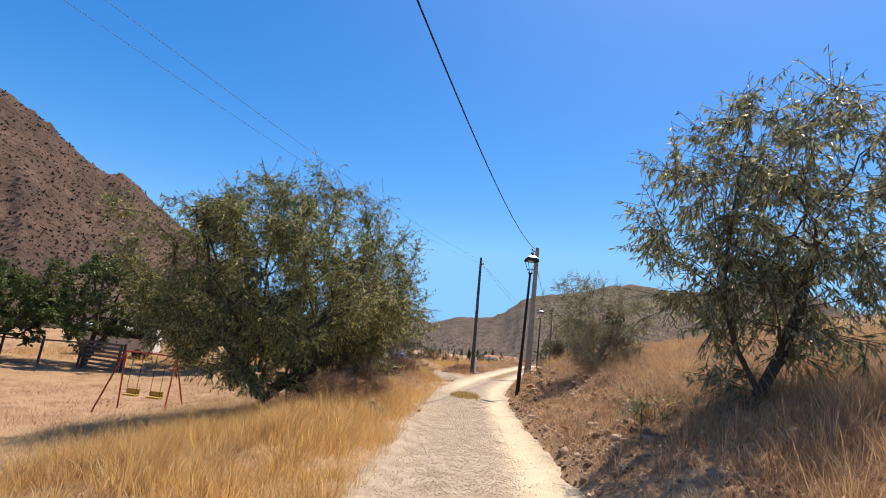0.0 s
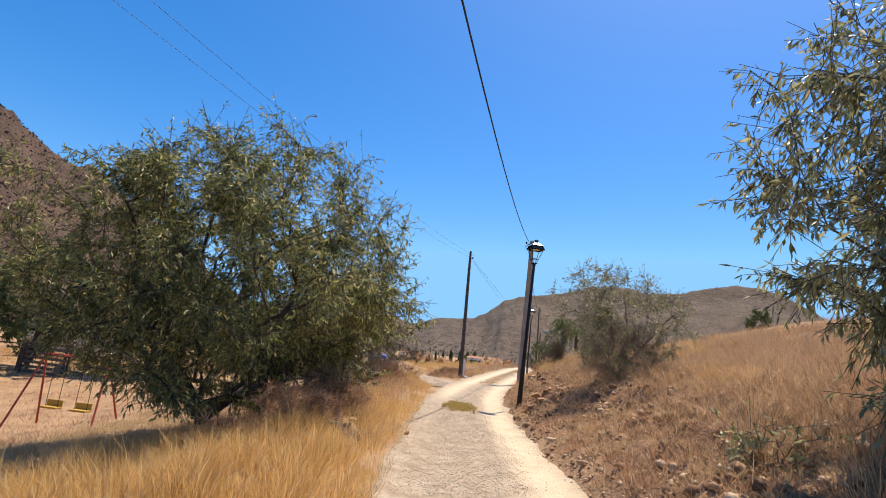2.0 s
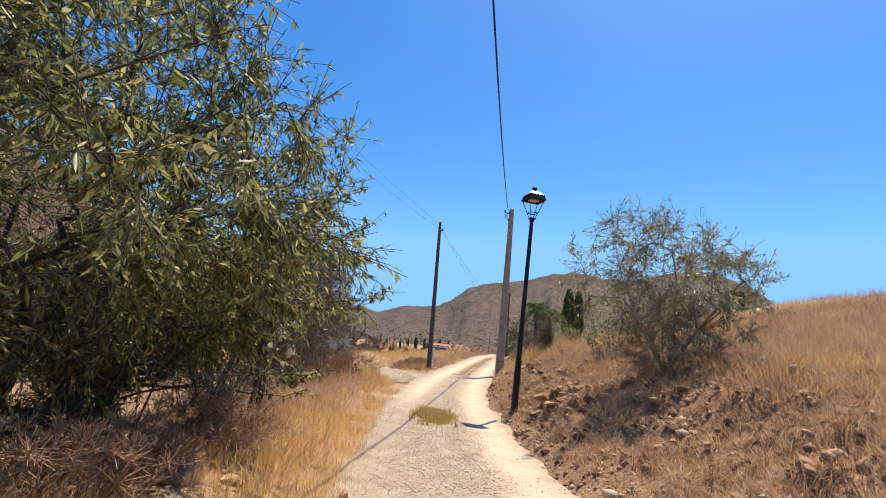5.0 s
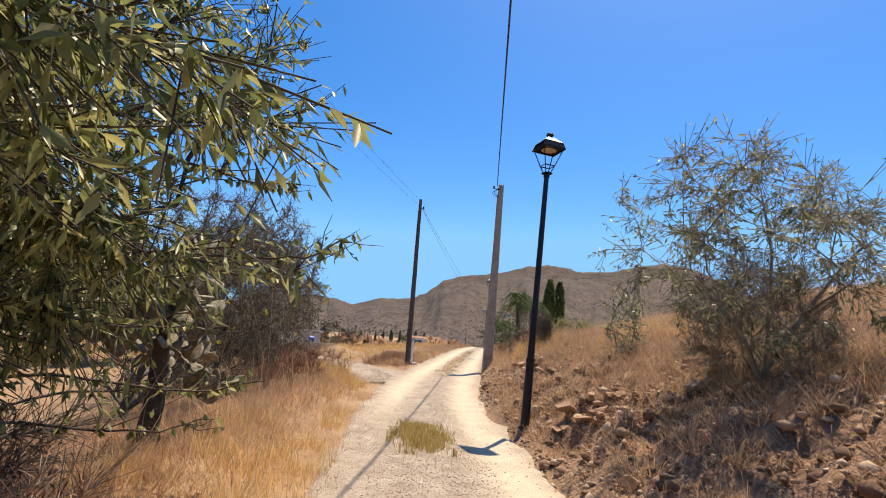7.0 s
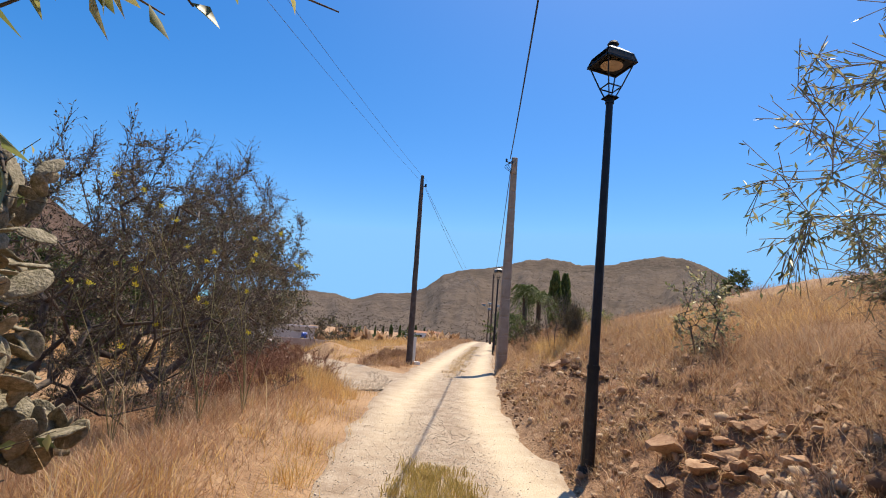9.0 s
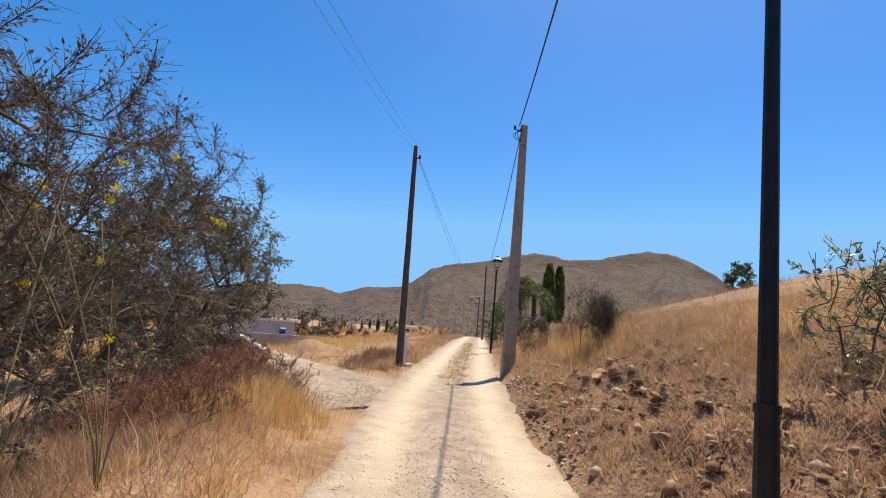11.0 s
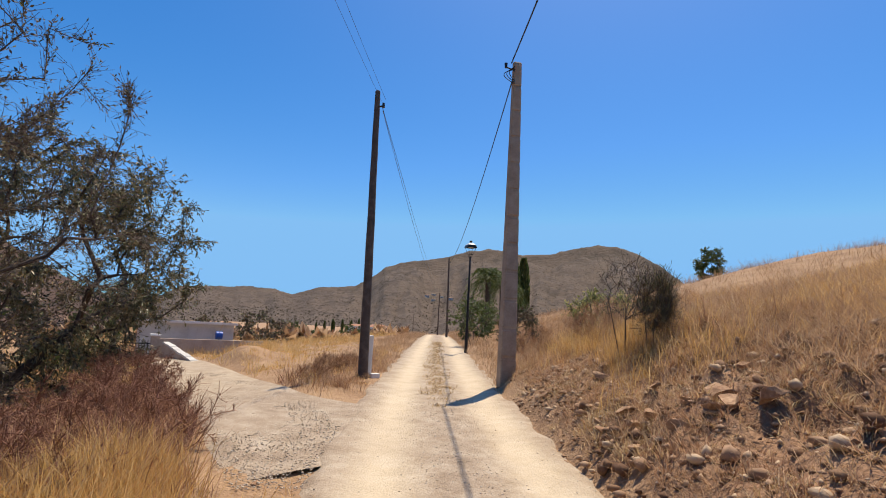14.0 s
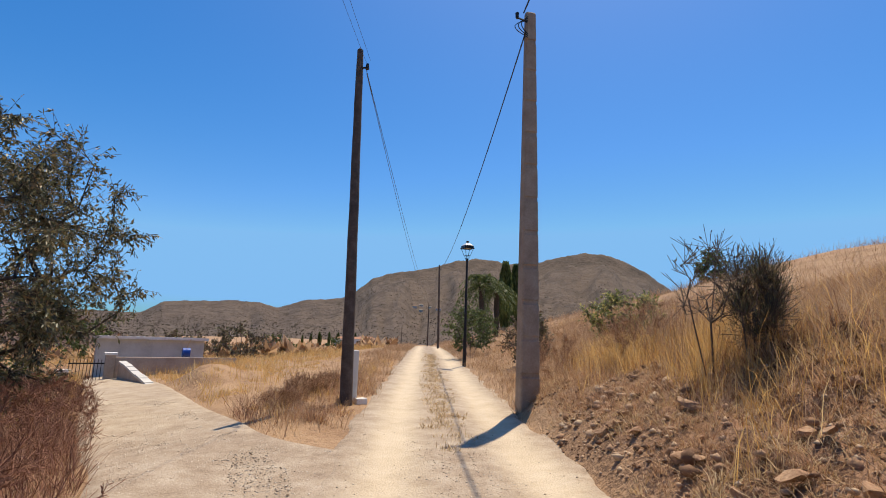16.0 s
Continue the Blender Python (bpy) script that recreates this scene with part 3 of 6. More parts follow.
thing("weed_tangle", blades("weed_tangle", P, 0.22 * s * (0.2 + 0.9 * np.random.default_rng(62).random(len(s))), 1.6, 0.0036, 63, True), M_weed, "tangle of pale dry weeds behind the verge", "weeds", kind="stuff")
P, s = meadow(900, -3.0, -0.9, 21.6, 25.2, lambda x, y: np.exp(-((left_d(x, y) - 1.4) / 0.45) ** 2 - ((y - 23.7) / 1.0) ** 2), 34, 0.12, 65)
thing("golden_tuft", blades("golden_tuft", P, 0.5 * s * (0.3 + 0.75 * np.random.default_rng(66).random(len(s))), 0.7, 0.003, 67), M_gold, "tall golden grass clump at the mouth of the lane", "grass", kind="stuff")
clumps("verge_tussocks", sites(1500, -4.8, 0.6, 2.3, 24.5, lambda x, y: np.exp(-((left_d(x, y) - 0.35) / (0.75 + 0.9 * (1 - step(4.5, 9, y)))) ** 2) * (0.35 + 0.65 * patch(x, y, 1.1)) * (1 - 0.7 * step(16.5, 19, y)), 301), 0.14, 0.46, 0.26, 75, 0.003, 302, M_gold, "fluffy golden grass tussocks edging the track")
clumps("yard_tussocks", sites(420, -9.5, -1.2, 3.0, 24.0, lambda x, y: step(1.4, 2.2, left_d(x, y)) * (0.15 + 0.8 * patch(x + 5, y, 0.7, 0.45, 0.6)), 303), 0.10, 0.38, 0.22, 55, 0.0026, 304, M_straw, "pale straw tussocks scattered over the yard")
clumps("brown_weeds", sites(1000, -4.8, -0.8, 2.6, 26.0, lambda x, y: step(0.9, 1.4, left_d(x, y)) * (0.2 + 0.7 * patch(x + 15, y, 0.9, 0.42, 0.58)), 305), 0.07, 0.32, 0.26, 60, 0.0035, 306, M_weed, "withered brown weeds behind the grass verge", "weeds", 0.8)
clumps("tall_gold", sites(520, -5.2, -1.3, 4.6, 10.5, lambda x, y: step(0.2, 0.8, left_d(x, y)) * (1 - step(3.2, 4.2, left_d(x, y))) * (0.25 + 0.75 * patch(x + 2, y, 0.9)), 331), 0.25, 0.62, 0.3, 75, 0.003, 332, M_gold, "tall golden grass in front of an almond tree")
clumps("dead_weed", (np.array([-3.3, -3.55, -3.05, -3.8]), np.array([5.3, 5.15, 5.5, 5.6]), np.array([0.9, 0.6, 0.5, 0.3])), 0.2, 0.45, 0.4, 190, 0.0024, 308, M_scrub, "dark brown dead weed in the golden grass", "weeds", 0.9)
clumps("mouth_tussocks", sites(150, -2.6, -0.7, 22.6, 25.0, lambda x, y: np.exp(-((left_d(x, y) - 1.35) / 0.45) ** 2 - ((y - 23.9) / 0.9) ** 2), 309), 0.3, 0.62, 0.3, 110, 0.003, 310, M_gold, "tall bright golden grass at the mouth of the lane")
clumps("island_tussocks", sites(900, -8.0, 3.2, 31.0, 52.0, lambda x, y: step(0.1, 0.5, left_d(x, y)) * (0.25 + 0.7 * patch(x, y, 0.5, 0.4, 0.58)) * step(0.35, 0.8, np.abs(x + 1.4 - 0.24 * (y - 32.0))), 311), 0.15, 0.45, 0.3, 46, 0.004, 312, M_gold, "orange dry grass tussocks between the track and the lane")
clumps("fork_weeds", sites(260, -3.0, 2.2, 30.5, 38.0, lambda x, y: np.exp(-((left_d(x, y) - 0.9) / 0.8) ** 2) * step(0.3, 0.6, np.abs(x + 1.4 - 0.24 * (y - 32.0))), 313), 0.2, 0.6, 0.3, 70, 0.003, 314, M_weed, "brown weeds round the foot of the wooden pole", "weeds", 0.7)
# slope above the road
P, s = meadow(17000, 2.5, 16, 3.0, 50, lambda x, y: step(1.0, 3.0, right_d(x, y)) * (0.55 + 0.45 * patch(x, y, 0.4)) * (1 - 0.6 * step(9, 14, x)), 29, 0.24, 17)
thing("slope_grass", blades("slope_grass", P, (0.10 + 0.32 * s) * (0.25 + 0.85 * np.random.default_rng(9).random(len(s)) ** 1.5), 1.7, 0.0034, 18, True), M_dry, "thick dry brown grass on the rising slope", "grass", kind="stuff")
P, s = meadow(5200, 2.5, 16, 3.0, 50, lambda x, y: step(2.2, 3.4, right_d(x, y)) * patch(x + 30, y, 0.35, 0.5, 0.65), 26, 0.2, 19)
thing("slope_straw", blades("slope_straw", P, 0.45 * s * (0.4 + 0.7 * np.random.default_rng(8).random(len(s))), 1.5, 0.003, 20), M_gold, "golden grass patches on the slope", "grass", kind="stuff")
P, s = meadow(9000, 10, 60, 0, 120, lambda x, y: 0.9 * np.ones_like(x), 9, 0.3, 23)
thing("hilltop_grass", blades("hilltop_grass", P, 0.55 * s * (0.4 + 0.7 * np.random.default_rng(6).random(len(s))), 0.9, 0.009, 24, True), M_dry, "dry grass covering the hill crest", "grass", kind="stuff")
P, s = meadow(420, 3.0, 6.0, 25.0, 32.0, lambda x, y: np.exp(-((right_d(x, y) - 1.9) / 0.6) ** 2) * (0.3 + 0.6 * patch(x, y, 0.9)), 24, 0.12, 91)
thing("golden_weeds", blades("golden_weeds", P, 0.55 * s * (0.25 + 0.8 * np.random.default_rng(92).random(len(s))), 0.8, 0.003, 93), M_gold, "tall golden weeds on the crest of the bank", "weeds", kind="stuff")
# bank: thin weeds between the stones
P, s = meadow(5200, 1.3, 7, 4, 32, lambda x, y: step(0.15, 0.6, right_d(x, y)) * (1 - step(2.8, 3.8, right_d(x, y))) * (0.22 + 0.3 * step(22, 26, y) + 0.5 * patch(x, y, 0.9, 0.45, 0.62)), 18, 0.12, 25)
thing("bank_weeds", blades("bank_weeds", P, 0.2 * s * (0.3 + 0.8 * np.random.default_rng(1).random(len(s))), 1.8, 0.0022, 26), M_dry, "dry weeds between the stones of the bank", "weeds", kind="stuff")
P, s = meadow(15000, 1.3, 7, 3, 34, lambda x, y: step(0.1, 0.5, right_d(x, y)) * (0.45 + 0.6 * patch(x, y, 1.1, 0.4, 0.6)), 9, 0.12, 45)
thing("straw_litter", blades("straw_litter", P, 0.05 * s, 4.5, 0.0045, 46, True), M_dry, "broken straw littering the bank", "straw", kind="stuff")
P, s = meadow(6000, -9, -0.9, 2, 30, lambda x, y: step(0.2, 1.0, left_d(x, y)) * (0.3 + 0.5 * patch(x, y, 0.9)), 9, 0.14, 47)
thing("straw_litter", blades("straw_litter", P, 0.05 * s, 4.5, 0.003, 48, True), M_straw, "broken straw littering the verge", "straw", kind="stuff")
P, s = meadow(9000, 1.3, 7, 3, 34, lambda x, y: step(0.1, 0.5, right_d(x, y)) * (0.3 + 0.6 * patch(x + 9, y, 1.1, 0.4, 0.6)), 9, 0.12, 71)
thing("straw_litter", blades("straw_litter", P, 0.06 * s, 4.0, 0.0042, 72, True), M_straw, "pale broken straw strewn over the bank", "straw", kind="stuff")
clumps("bank_tussocks", sites(9000, 1.5, 8.0, 3.0, 33.0, lambda x, y: step(0.12, 0.4, right_d(x, y)) * (1 - step(3.2, 4.6, right_d(x, y))) * (0.4 + 0.6 * patch(x, y, 1.0, 0.40, 0.60)), 321), 0.05, 0.24, 0.18, 34, 0.0042, 322, M_weed, "short withered brown weeds matted over the bank", "weeds", 1.1)
clumps("bank_straw", sites(4200, 1.5, 7.5, 3.0, 33.0, lambda x, y: step(0.1, 0.35, right_d(x, y)) * (1 - step(2.8, 4.2, right_d(x, y))) * (0.15 + 0.8 * patch(x + 21, y, 0.8, 0.42, 0.6)), 341), 0.05, 0.2, 0.2, 30, 0.0042, 342, M_straw, "pale matted straw between the stones", "straw", 1.5)
clumps("slope_tussocks", sites(1900, 3.4, 17.0, 3.0, 46.0, lambda x, y: step(1.7, 2.6, right_d(x, y)) * (0.2 + 0.8 * patch(x + 7, y, 0.5, 0.4, 0.6)), 323), 0.18, 0.6, 0.34, 42, 0.0055, 324, M_weed, "brown weed tussocks on the grassy slope", "weeds", 0.7)
clumps("near_tussocks", sites(190, 2.2, 6.5, 3.2, 9.0, lambda x, y: step(0.9, 1.5, right_d(x, y)) * (1 - 0.8 * np.exp(-((x - 3.5) / 0.5) ** 2 - ((y - 6.7) / 0.6) ** 2)), 325), 0.3, 0.75, 0.36, 85, 0.003, 326, M_dry, "tall brown grass below an almond tree", "grass", 0.6)
clumps("crest_tussocks", sites(150, 3.6, 6.4, 26.8, 33.5, lambda x, y: step(1.1, 1.5, right_d(x, y)) * (1 - step(2.6, 3.6, right_d(x, y))), 327), 0.35, 0.9, 0.26, 80, 0.0026, 328, M_gold, "tall straw-yellow grass on the crest of the bank", "grass", 0.4)
# roadside past the fork
P, s = meadow(9000, -9, 13, 28, 75, lambda x, y: (np.exp(-((left_d(x, y) - 0.9) / 1.1) ** 2) + np.exp(-((right_d(x, y) - 0.7) / 0.8) ** 2) * step(28, 31, y)) * step(29.2, 30.6, y + 0.0 * x) * 0.9, 20, 0.16, 27)
thing("fork_grass", blades("fork_grass", P, 0.4 * s * (0.3 + 0.8 * np.random.default_rng(1).random(len(s))), 1.1, 0.004, 28), M_dry, "brown dry grass between the track and the side lane", "grass", kind="stuff")
P, s = meadow(9000, -30, 8, 33, 100, lambda x, y: step(2.0, 4.0, left_d(x, y)) * (0.10 + 0.85 * patch(x, y, 0.22, 0.42, 0.58)), 14, 0.28, 29)
thing("field_tufts", blades("field_tufts", P, 0.42 * s, 0.7, 0.008, 30, True), M_gold, "orange-brown tufts over the open field", "grass", kind="stuff")
g = np.random.default_rng(81)
x, y = -70 + 100 * g.random(1500), 62 + 230 * g.random(1500) ** 1.3
keep = left_d(x, y) > 3
P = np.stack([x[keep], y[keep], land_z(x[keep], y[keep])], -1)
thing("field_scrub", clump_mesh("field_scrub", P, 0.4 + 1.3 * g.random(len(P)) ** 2, 82, 14), M_dry, "brown scrub dotted over the far field", "scrub", kind="stuff")
# grass strip between the wheel ruts, and the tuft on the track
P, s = meadow(13000, -1, 9, 25, 52, lambda x, y: np.exp(-((x - road_x(y)) / 0.24) ** 2) * step(27, 31, y) * (0.45 + 0.5 * patch(x, y, 0.9)), 12, 0.07, 31, on=lambda x, y: np.abs(x - road_x(y)) < 0.45)
P[:, 2] += 0.05
thing("rut_grass", blades("rut_grass", P, 0.07 * s, 2.0, 0.005, 32), M_straw, "short straw between the wheel ruts", "grass", kind="stuff")
P, s = meadow(500, -0.25, 0.75, 16.6, 18.8, lambda x, y: np.exp(-((x - 0.25) / 0.26) ** 2 - ((y - 17.7) / 0.75) ** 2), 26, 0.05, 33, on=lambda x, y: np.abs(x - 0.25) < 0.5)
P[:, 2] += 0.04
thing("grass_tuft", blades("grass_tuft", P, 0.10 * s, 0.8, 0.004, 34), M_greentuft, "yellow-green grass tuft growing in the track", "grass", kind="stuff")
# red-brown scrub by the fork
P, s = meadow(1200, -8, -0.9, 23.5, 32, lambda x, y: step(0.3, 1.0, left_d(x, y)) * (1 - step(4.2, 6, left_d(x, y))) * (0.35 + 0.6 * patch(x, y, 0.7)), 40, 0.24, 35)
thing("red_scrub", blades("red_scrub", P, 0.5 * s * (0.3 + 0.8 * np.random.default_rng(5).random(len(s))), 1.3, 0.0028, 36), M_scrub, "low red-brown leafless scrub beside the lane", "scrub", kind="stuff")


# ---- trees ----
def grow(seed, centre, radii, feet, n, shell=0.45, floor=None):
    """Branch points in an ellipsoid, each joined to its best neighbour below. Returns points, parents and widths."""
    g = np.random.default_rng(seed)
    pts, par = [], []
    for stem in feet:
        last = -1
        for p in stem:
            pts.append(np.array(p, float))
            par.append(last)
            last = len(pts) - 1
    start = len(pts)
    d = g.normal(size=(n, 3))
    d /= np.linalg.norm(d, axis=1, keepdims=True)
    r = (shell + (1 - shell) * g.random((n, 1))) ** 0.8
    lump = 0.78 + 0.44 * vnoise(d[:, 0] * 2.2 + seed, d[:, 1] * 2.2 + d[:, 2] * 1.7 + 20)[:, None]
    q = np.array(centre) + d * r * lump * np.array(radii)
    if floor is not None:
        low_z = floor(q)
        q[:, 2] = np.where(q[:, 2] < low_z, low_z + 0.8 * g.random(n), q[:, 2])
    tip = np.array(pts[-1])
    order = np.argsort(np.linalg.norm(q - tip, axis=1))
    cost = [0.0] * start
    for i in range(1, start):
        cost[i] = cost[par[i]] + np.linalg.norm(pts[i] - pts[par[i]]) if par[i] >= 0 else 0.0
    for i in order:
        A = np.array(pts)
        dist = np.linalg.norm(A - q[i], axis=1)
        c = dist + 0.28 * np.array(cost)
        low = [k for k in range(len(feet) and start) if par[k] < 0]
        c[low] += 5
        j = int(np.argmin(c))
        gap = dist[j]
        steps = max(1, int(gap / 0.55))
        last = j
        for s in range(1, steps + 1):
            p = pts[j] + (q[i] - pts[j]) * s / steps
            if s < steps:
                p = p + g.normal(0, 0.07 * gap / steps, 3) + np.array([0, 0, 0.06 * gap * math.sin(math.pi * s / steps)])
            pts.append(p)
            par.append(last)
            cost.append(cost[last] + gap / steps)
            last = len(pts) - 1
    pts, par = np.array(pts), np.array(par)
    load = np.ones(len(pts))
    for i in range(len(pts) - 1, 0, -1):
        if par[i] >= 0:
            load[par[i]] += load[i]
    return pts, par, load


def limbs_mesh(name, pts, par, load, thick, power=0.46, sides=5, least=0.004):
    has = par >= 0
    a, b = pts[par[has]], pts[has]
    top = load.max()
    ra = np.maximum(least, thick * (np.minimum(load[par[has]], load[has] * 2.2) / top) ** power)
    rb = np.maximum(least, thick * (load[has] / top) ** power)
    t = b - a
    t /= np.linalg.norm(t, axis=1, keepdims=True) + 1e-9
    ref = np.where(np.abs(t[:, 2:3]) > 0.9, np.array([[1.0, 0, 0]]), np.array([[0, 0, 1.0]]))
    u = np.cross(t, ref)
    u /= np.linalg.norm(u, axis=1, keepdims=True) + 1e-9
    w = np.cross(t, u)
    ang = np.arange(sides) * 2 * math.pi / sides
    ring = np.cos(ang)[None, :, None] * u[:, None, :] + np.sin(ang)[None, :, None] * w[:, None, :]
    va = a[:, None, :] + ring * ra[:, None, None]
    vb = b[:, None, :] + t[:, None, :] * (rb * 0.3)[:, None, None] + ring * rb[:, None, None]
    v = np.concatenate([va, vb], 1).reshape(-1, 3)
    k = np.arange(sides)
    q = np.stack([k, (k + 1) % sides, sides + (k + 1) % sides, sides + k], 1)
    quads = (np.arange(len(a))[:, None, None] * 2 * sides + q[None]).reshape(-1, 4)
    return np_mesh(name, v, quads=quads, smooth=True)


def leaf_mesh(name, B, D, L, W, seed):
    """Folded lance-shaped leaves at B that point along D."""
    g = np.random.default_rng(seed)
    n = len(B)
    D = D / (np.linalg.norm(D, axis=1, keepdims=True) + 1e-9)
    s = np.cross(D, g.normal(size=(n, 3)))
    s /= np.linalg.norm(s, axis=1, keepdims=True) + 1e-9
    up = np.cross(s, D)
    L, W = L[:, None], W[:, None]
    v = np.stack([B, B + D * L * 0.45 + s * W + up * W * 0.5, B + D * L, B + D * L * 0.45 - s * W + up * W * 0.5], 1).reshape(-1, 3)
    k = np.arange(n)[:, None] * 4
    return np_mesh(name, v, tris=np.concatenate([k + np.array([[0, 1, 2]]), k + np.array([[0, 2, 3]])]))


def twigs_of(pts, par, load, n, length, droop, seed, limit=4, out=None):
    """Fine twigs that leave the thin branches: start, end."""
    g = np.random.default_rng(seed)
    thin = np.where((load <= limit) & (par >= 0))[0]
    i = g.choice(thin, n)
    a = pts[i] + (pts[par[i]] - pts[i]) * g.random((n, 1))
    d = pts[i] - pts[par[i]]
    d = d / (np.linalg.norm(d, axis=1, keepdims=True) + 1e-9) * 0.7 + g.normal(0, 0.6, (n, 3))
    d[:, 2] -= droop
    d /= np.linalg.norm(d, axis=1, keepdims=True) + 1e-9
    ln = length * (0.5 + 0.8 * g.random((n, 1)))
    return a, a + d * ln


def tree(name, at, label, stems, centre, radii, seed, n, thick, leaves, leaf_l, leaf_w, leafmat, barkmat, droop=0.35, twig=0.32, per=9, shell=0.45, twigs=None, limit=4, category="tree", power=0.46, twig_r=0.0035, floor=None):
    """A tree from its base: trunk and limbs, and a crown of twigs with single leaves."""
    g = np.random.default_rng(seed + 100)
    ob = root(name, at, label, category)
    pts, par, load = grow(seed, centre, radii, stems, n, shell=shell, floor=floor)
    part("trunk", limbs_mesh("trunk", pts, par, load, thick, power), barkmat, ob)
    nt = twigs or max(1, leaves // per)
    a, b = twigs_of(pts, par, load, nt, twig, droop, seed + 1, limit)
    if floor is not None:
        b[:, 2] = np.maximum(b[:, 2], floor(b) - 0.15)
    tp = np.concatenate([a, b])
    part("twig_work", limbs_mesh("twig_work", tp, np.concatenate([np.full(nt, -1), np.arange(nt)]), np.ones(2 * nt), twig_r, sides=3, least=0.002), barkmat, ob)["kind"] = "stuff"
    if leaves:
        k = g.integers(0, nt, leaves)
        f = g.random((leaves, 1))
        B = a[k] + (b[k] - a[k]) * f
        D = (b[k] - a[k]) / (np.linalg.norm(b[k] - a[k], axis=1, keepdims=True) + 1e-9) * 0.6 + g.normal(0, 0.55, (leaves, 3))
        D[:, 2] -= droop * 1.5
        part("crown", leaf_mesh("crown", B, D, leaf_l * (0.6 + 0.7 * g.random(leaves)), leaf_w * (0.6 + 0.7 * g.random(leaves)), seed + 2), leafmat, ob)
    return ob


def zg(x, y):
    return float(land_z(np.array([x]), np.array([y]))[0])


big_almond = tree("almond_tree", (-4.4, 12.1, zg(-4.4, 12.1) - 0.05), "broad leafy almond tree with a forked dark trunk",
     [[(0, 0, 0), (-0.06, 0.02, 0.5), (-0.1, 0.1, 0.95), (-0.3, 0.1, 1.5), (-0.5, 0.0, 2.2)], [(0, 0, 0.3), (0.45, 0.1, 0.75), (0.95, 0.2, 1.0), (1.5, 0.3, 1.6)], [(0, 0, 0.4), (-0.6, 0.2, 1.0), (-1.4, 0.4, 1.6)]],
     (-0.1, 0.3, 3.0), (3.75, 3.0, 3.0), 41, 620, 0.14, 88000, 0.108, 0.0135, M_almond, M_bark, droop=0.4, twig=0.5, per=8, shell=0.3, power=0.58, limit=6, floor=lambda p: 0.72 + 1.55 * step(0.9, 2.2, p[:, 0]) * (1 - 0.75 * step(0.3, 1.3, p[:, 1])) - 0.9 * (1 - step(-3.2, -0.6, p[:, 0])))


def bough(ob, line, seed, thick=0.014, n_side=15, n_leaf=95):
    """A long bough of a tree that leaves its crown: the wood, thorny side twigs and broad hanging leaves. line: places in the world."""
    g = np.random.default_rng(seed)
    L = np.array(line, float) - np.array(ob.location)
    t, f = np.linspace(0, len(L) - 1, 14), np.arange(len(L))
    pts = np.stack([np.interp(t, f, L[:, i]) for i in range(3)], -1) + g.normal(0, 0.012, (14, 3))
    runs, ends = [(pts, np.linspace(thick, 0.0025, 14))], []
    d = L[-1] - L[0]
    d /= np.linalg.norm(d)
    for k in range(n_side):
        q = pts[3 + int(g.integers(0, 10))]
        e = q + (d * 0.7 + g.normal(0, 0.5, 3) + np.array([0, 0, 0.35])) * (0.12 + 0.22 * g.random())
        m = (q + e) / 2 + g.normal(0, 0.012, 3) - np.array([0, 0, 0.015])
        runs.append(([q, m, e], [0.0045, 0.0032, 0.0016]))
        ends.append((q, e))
    wood = part("bough", tube_mesh("bough", runs, 5), M_bark, ob)
    k = g.integers(0, n_side, n_leaf)
    u = g.random((n_leaf, 1))
    A, E = np.array([p for p, _ in ends])[k], np.array([p for _, p in ends])[k]
    j = g.integers(3, 13, n_leaf)
    B = np.where(g.random((n_leaf, 1)) < 0.55, A + (E - A) * u, pts[j])
    D = g.normal(0, 0.5, (n_leaf, 3)) + d * 0.25
    D[:, 2] -= 0.75
    part("foliage", leaf_mesh("foliage", B, D, 0.05 + 0.055 * g.random(n_leaf), 0.011 + 0.009 * g.random(n_leaf), seed + 1), M_almond, wood)


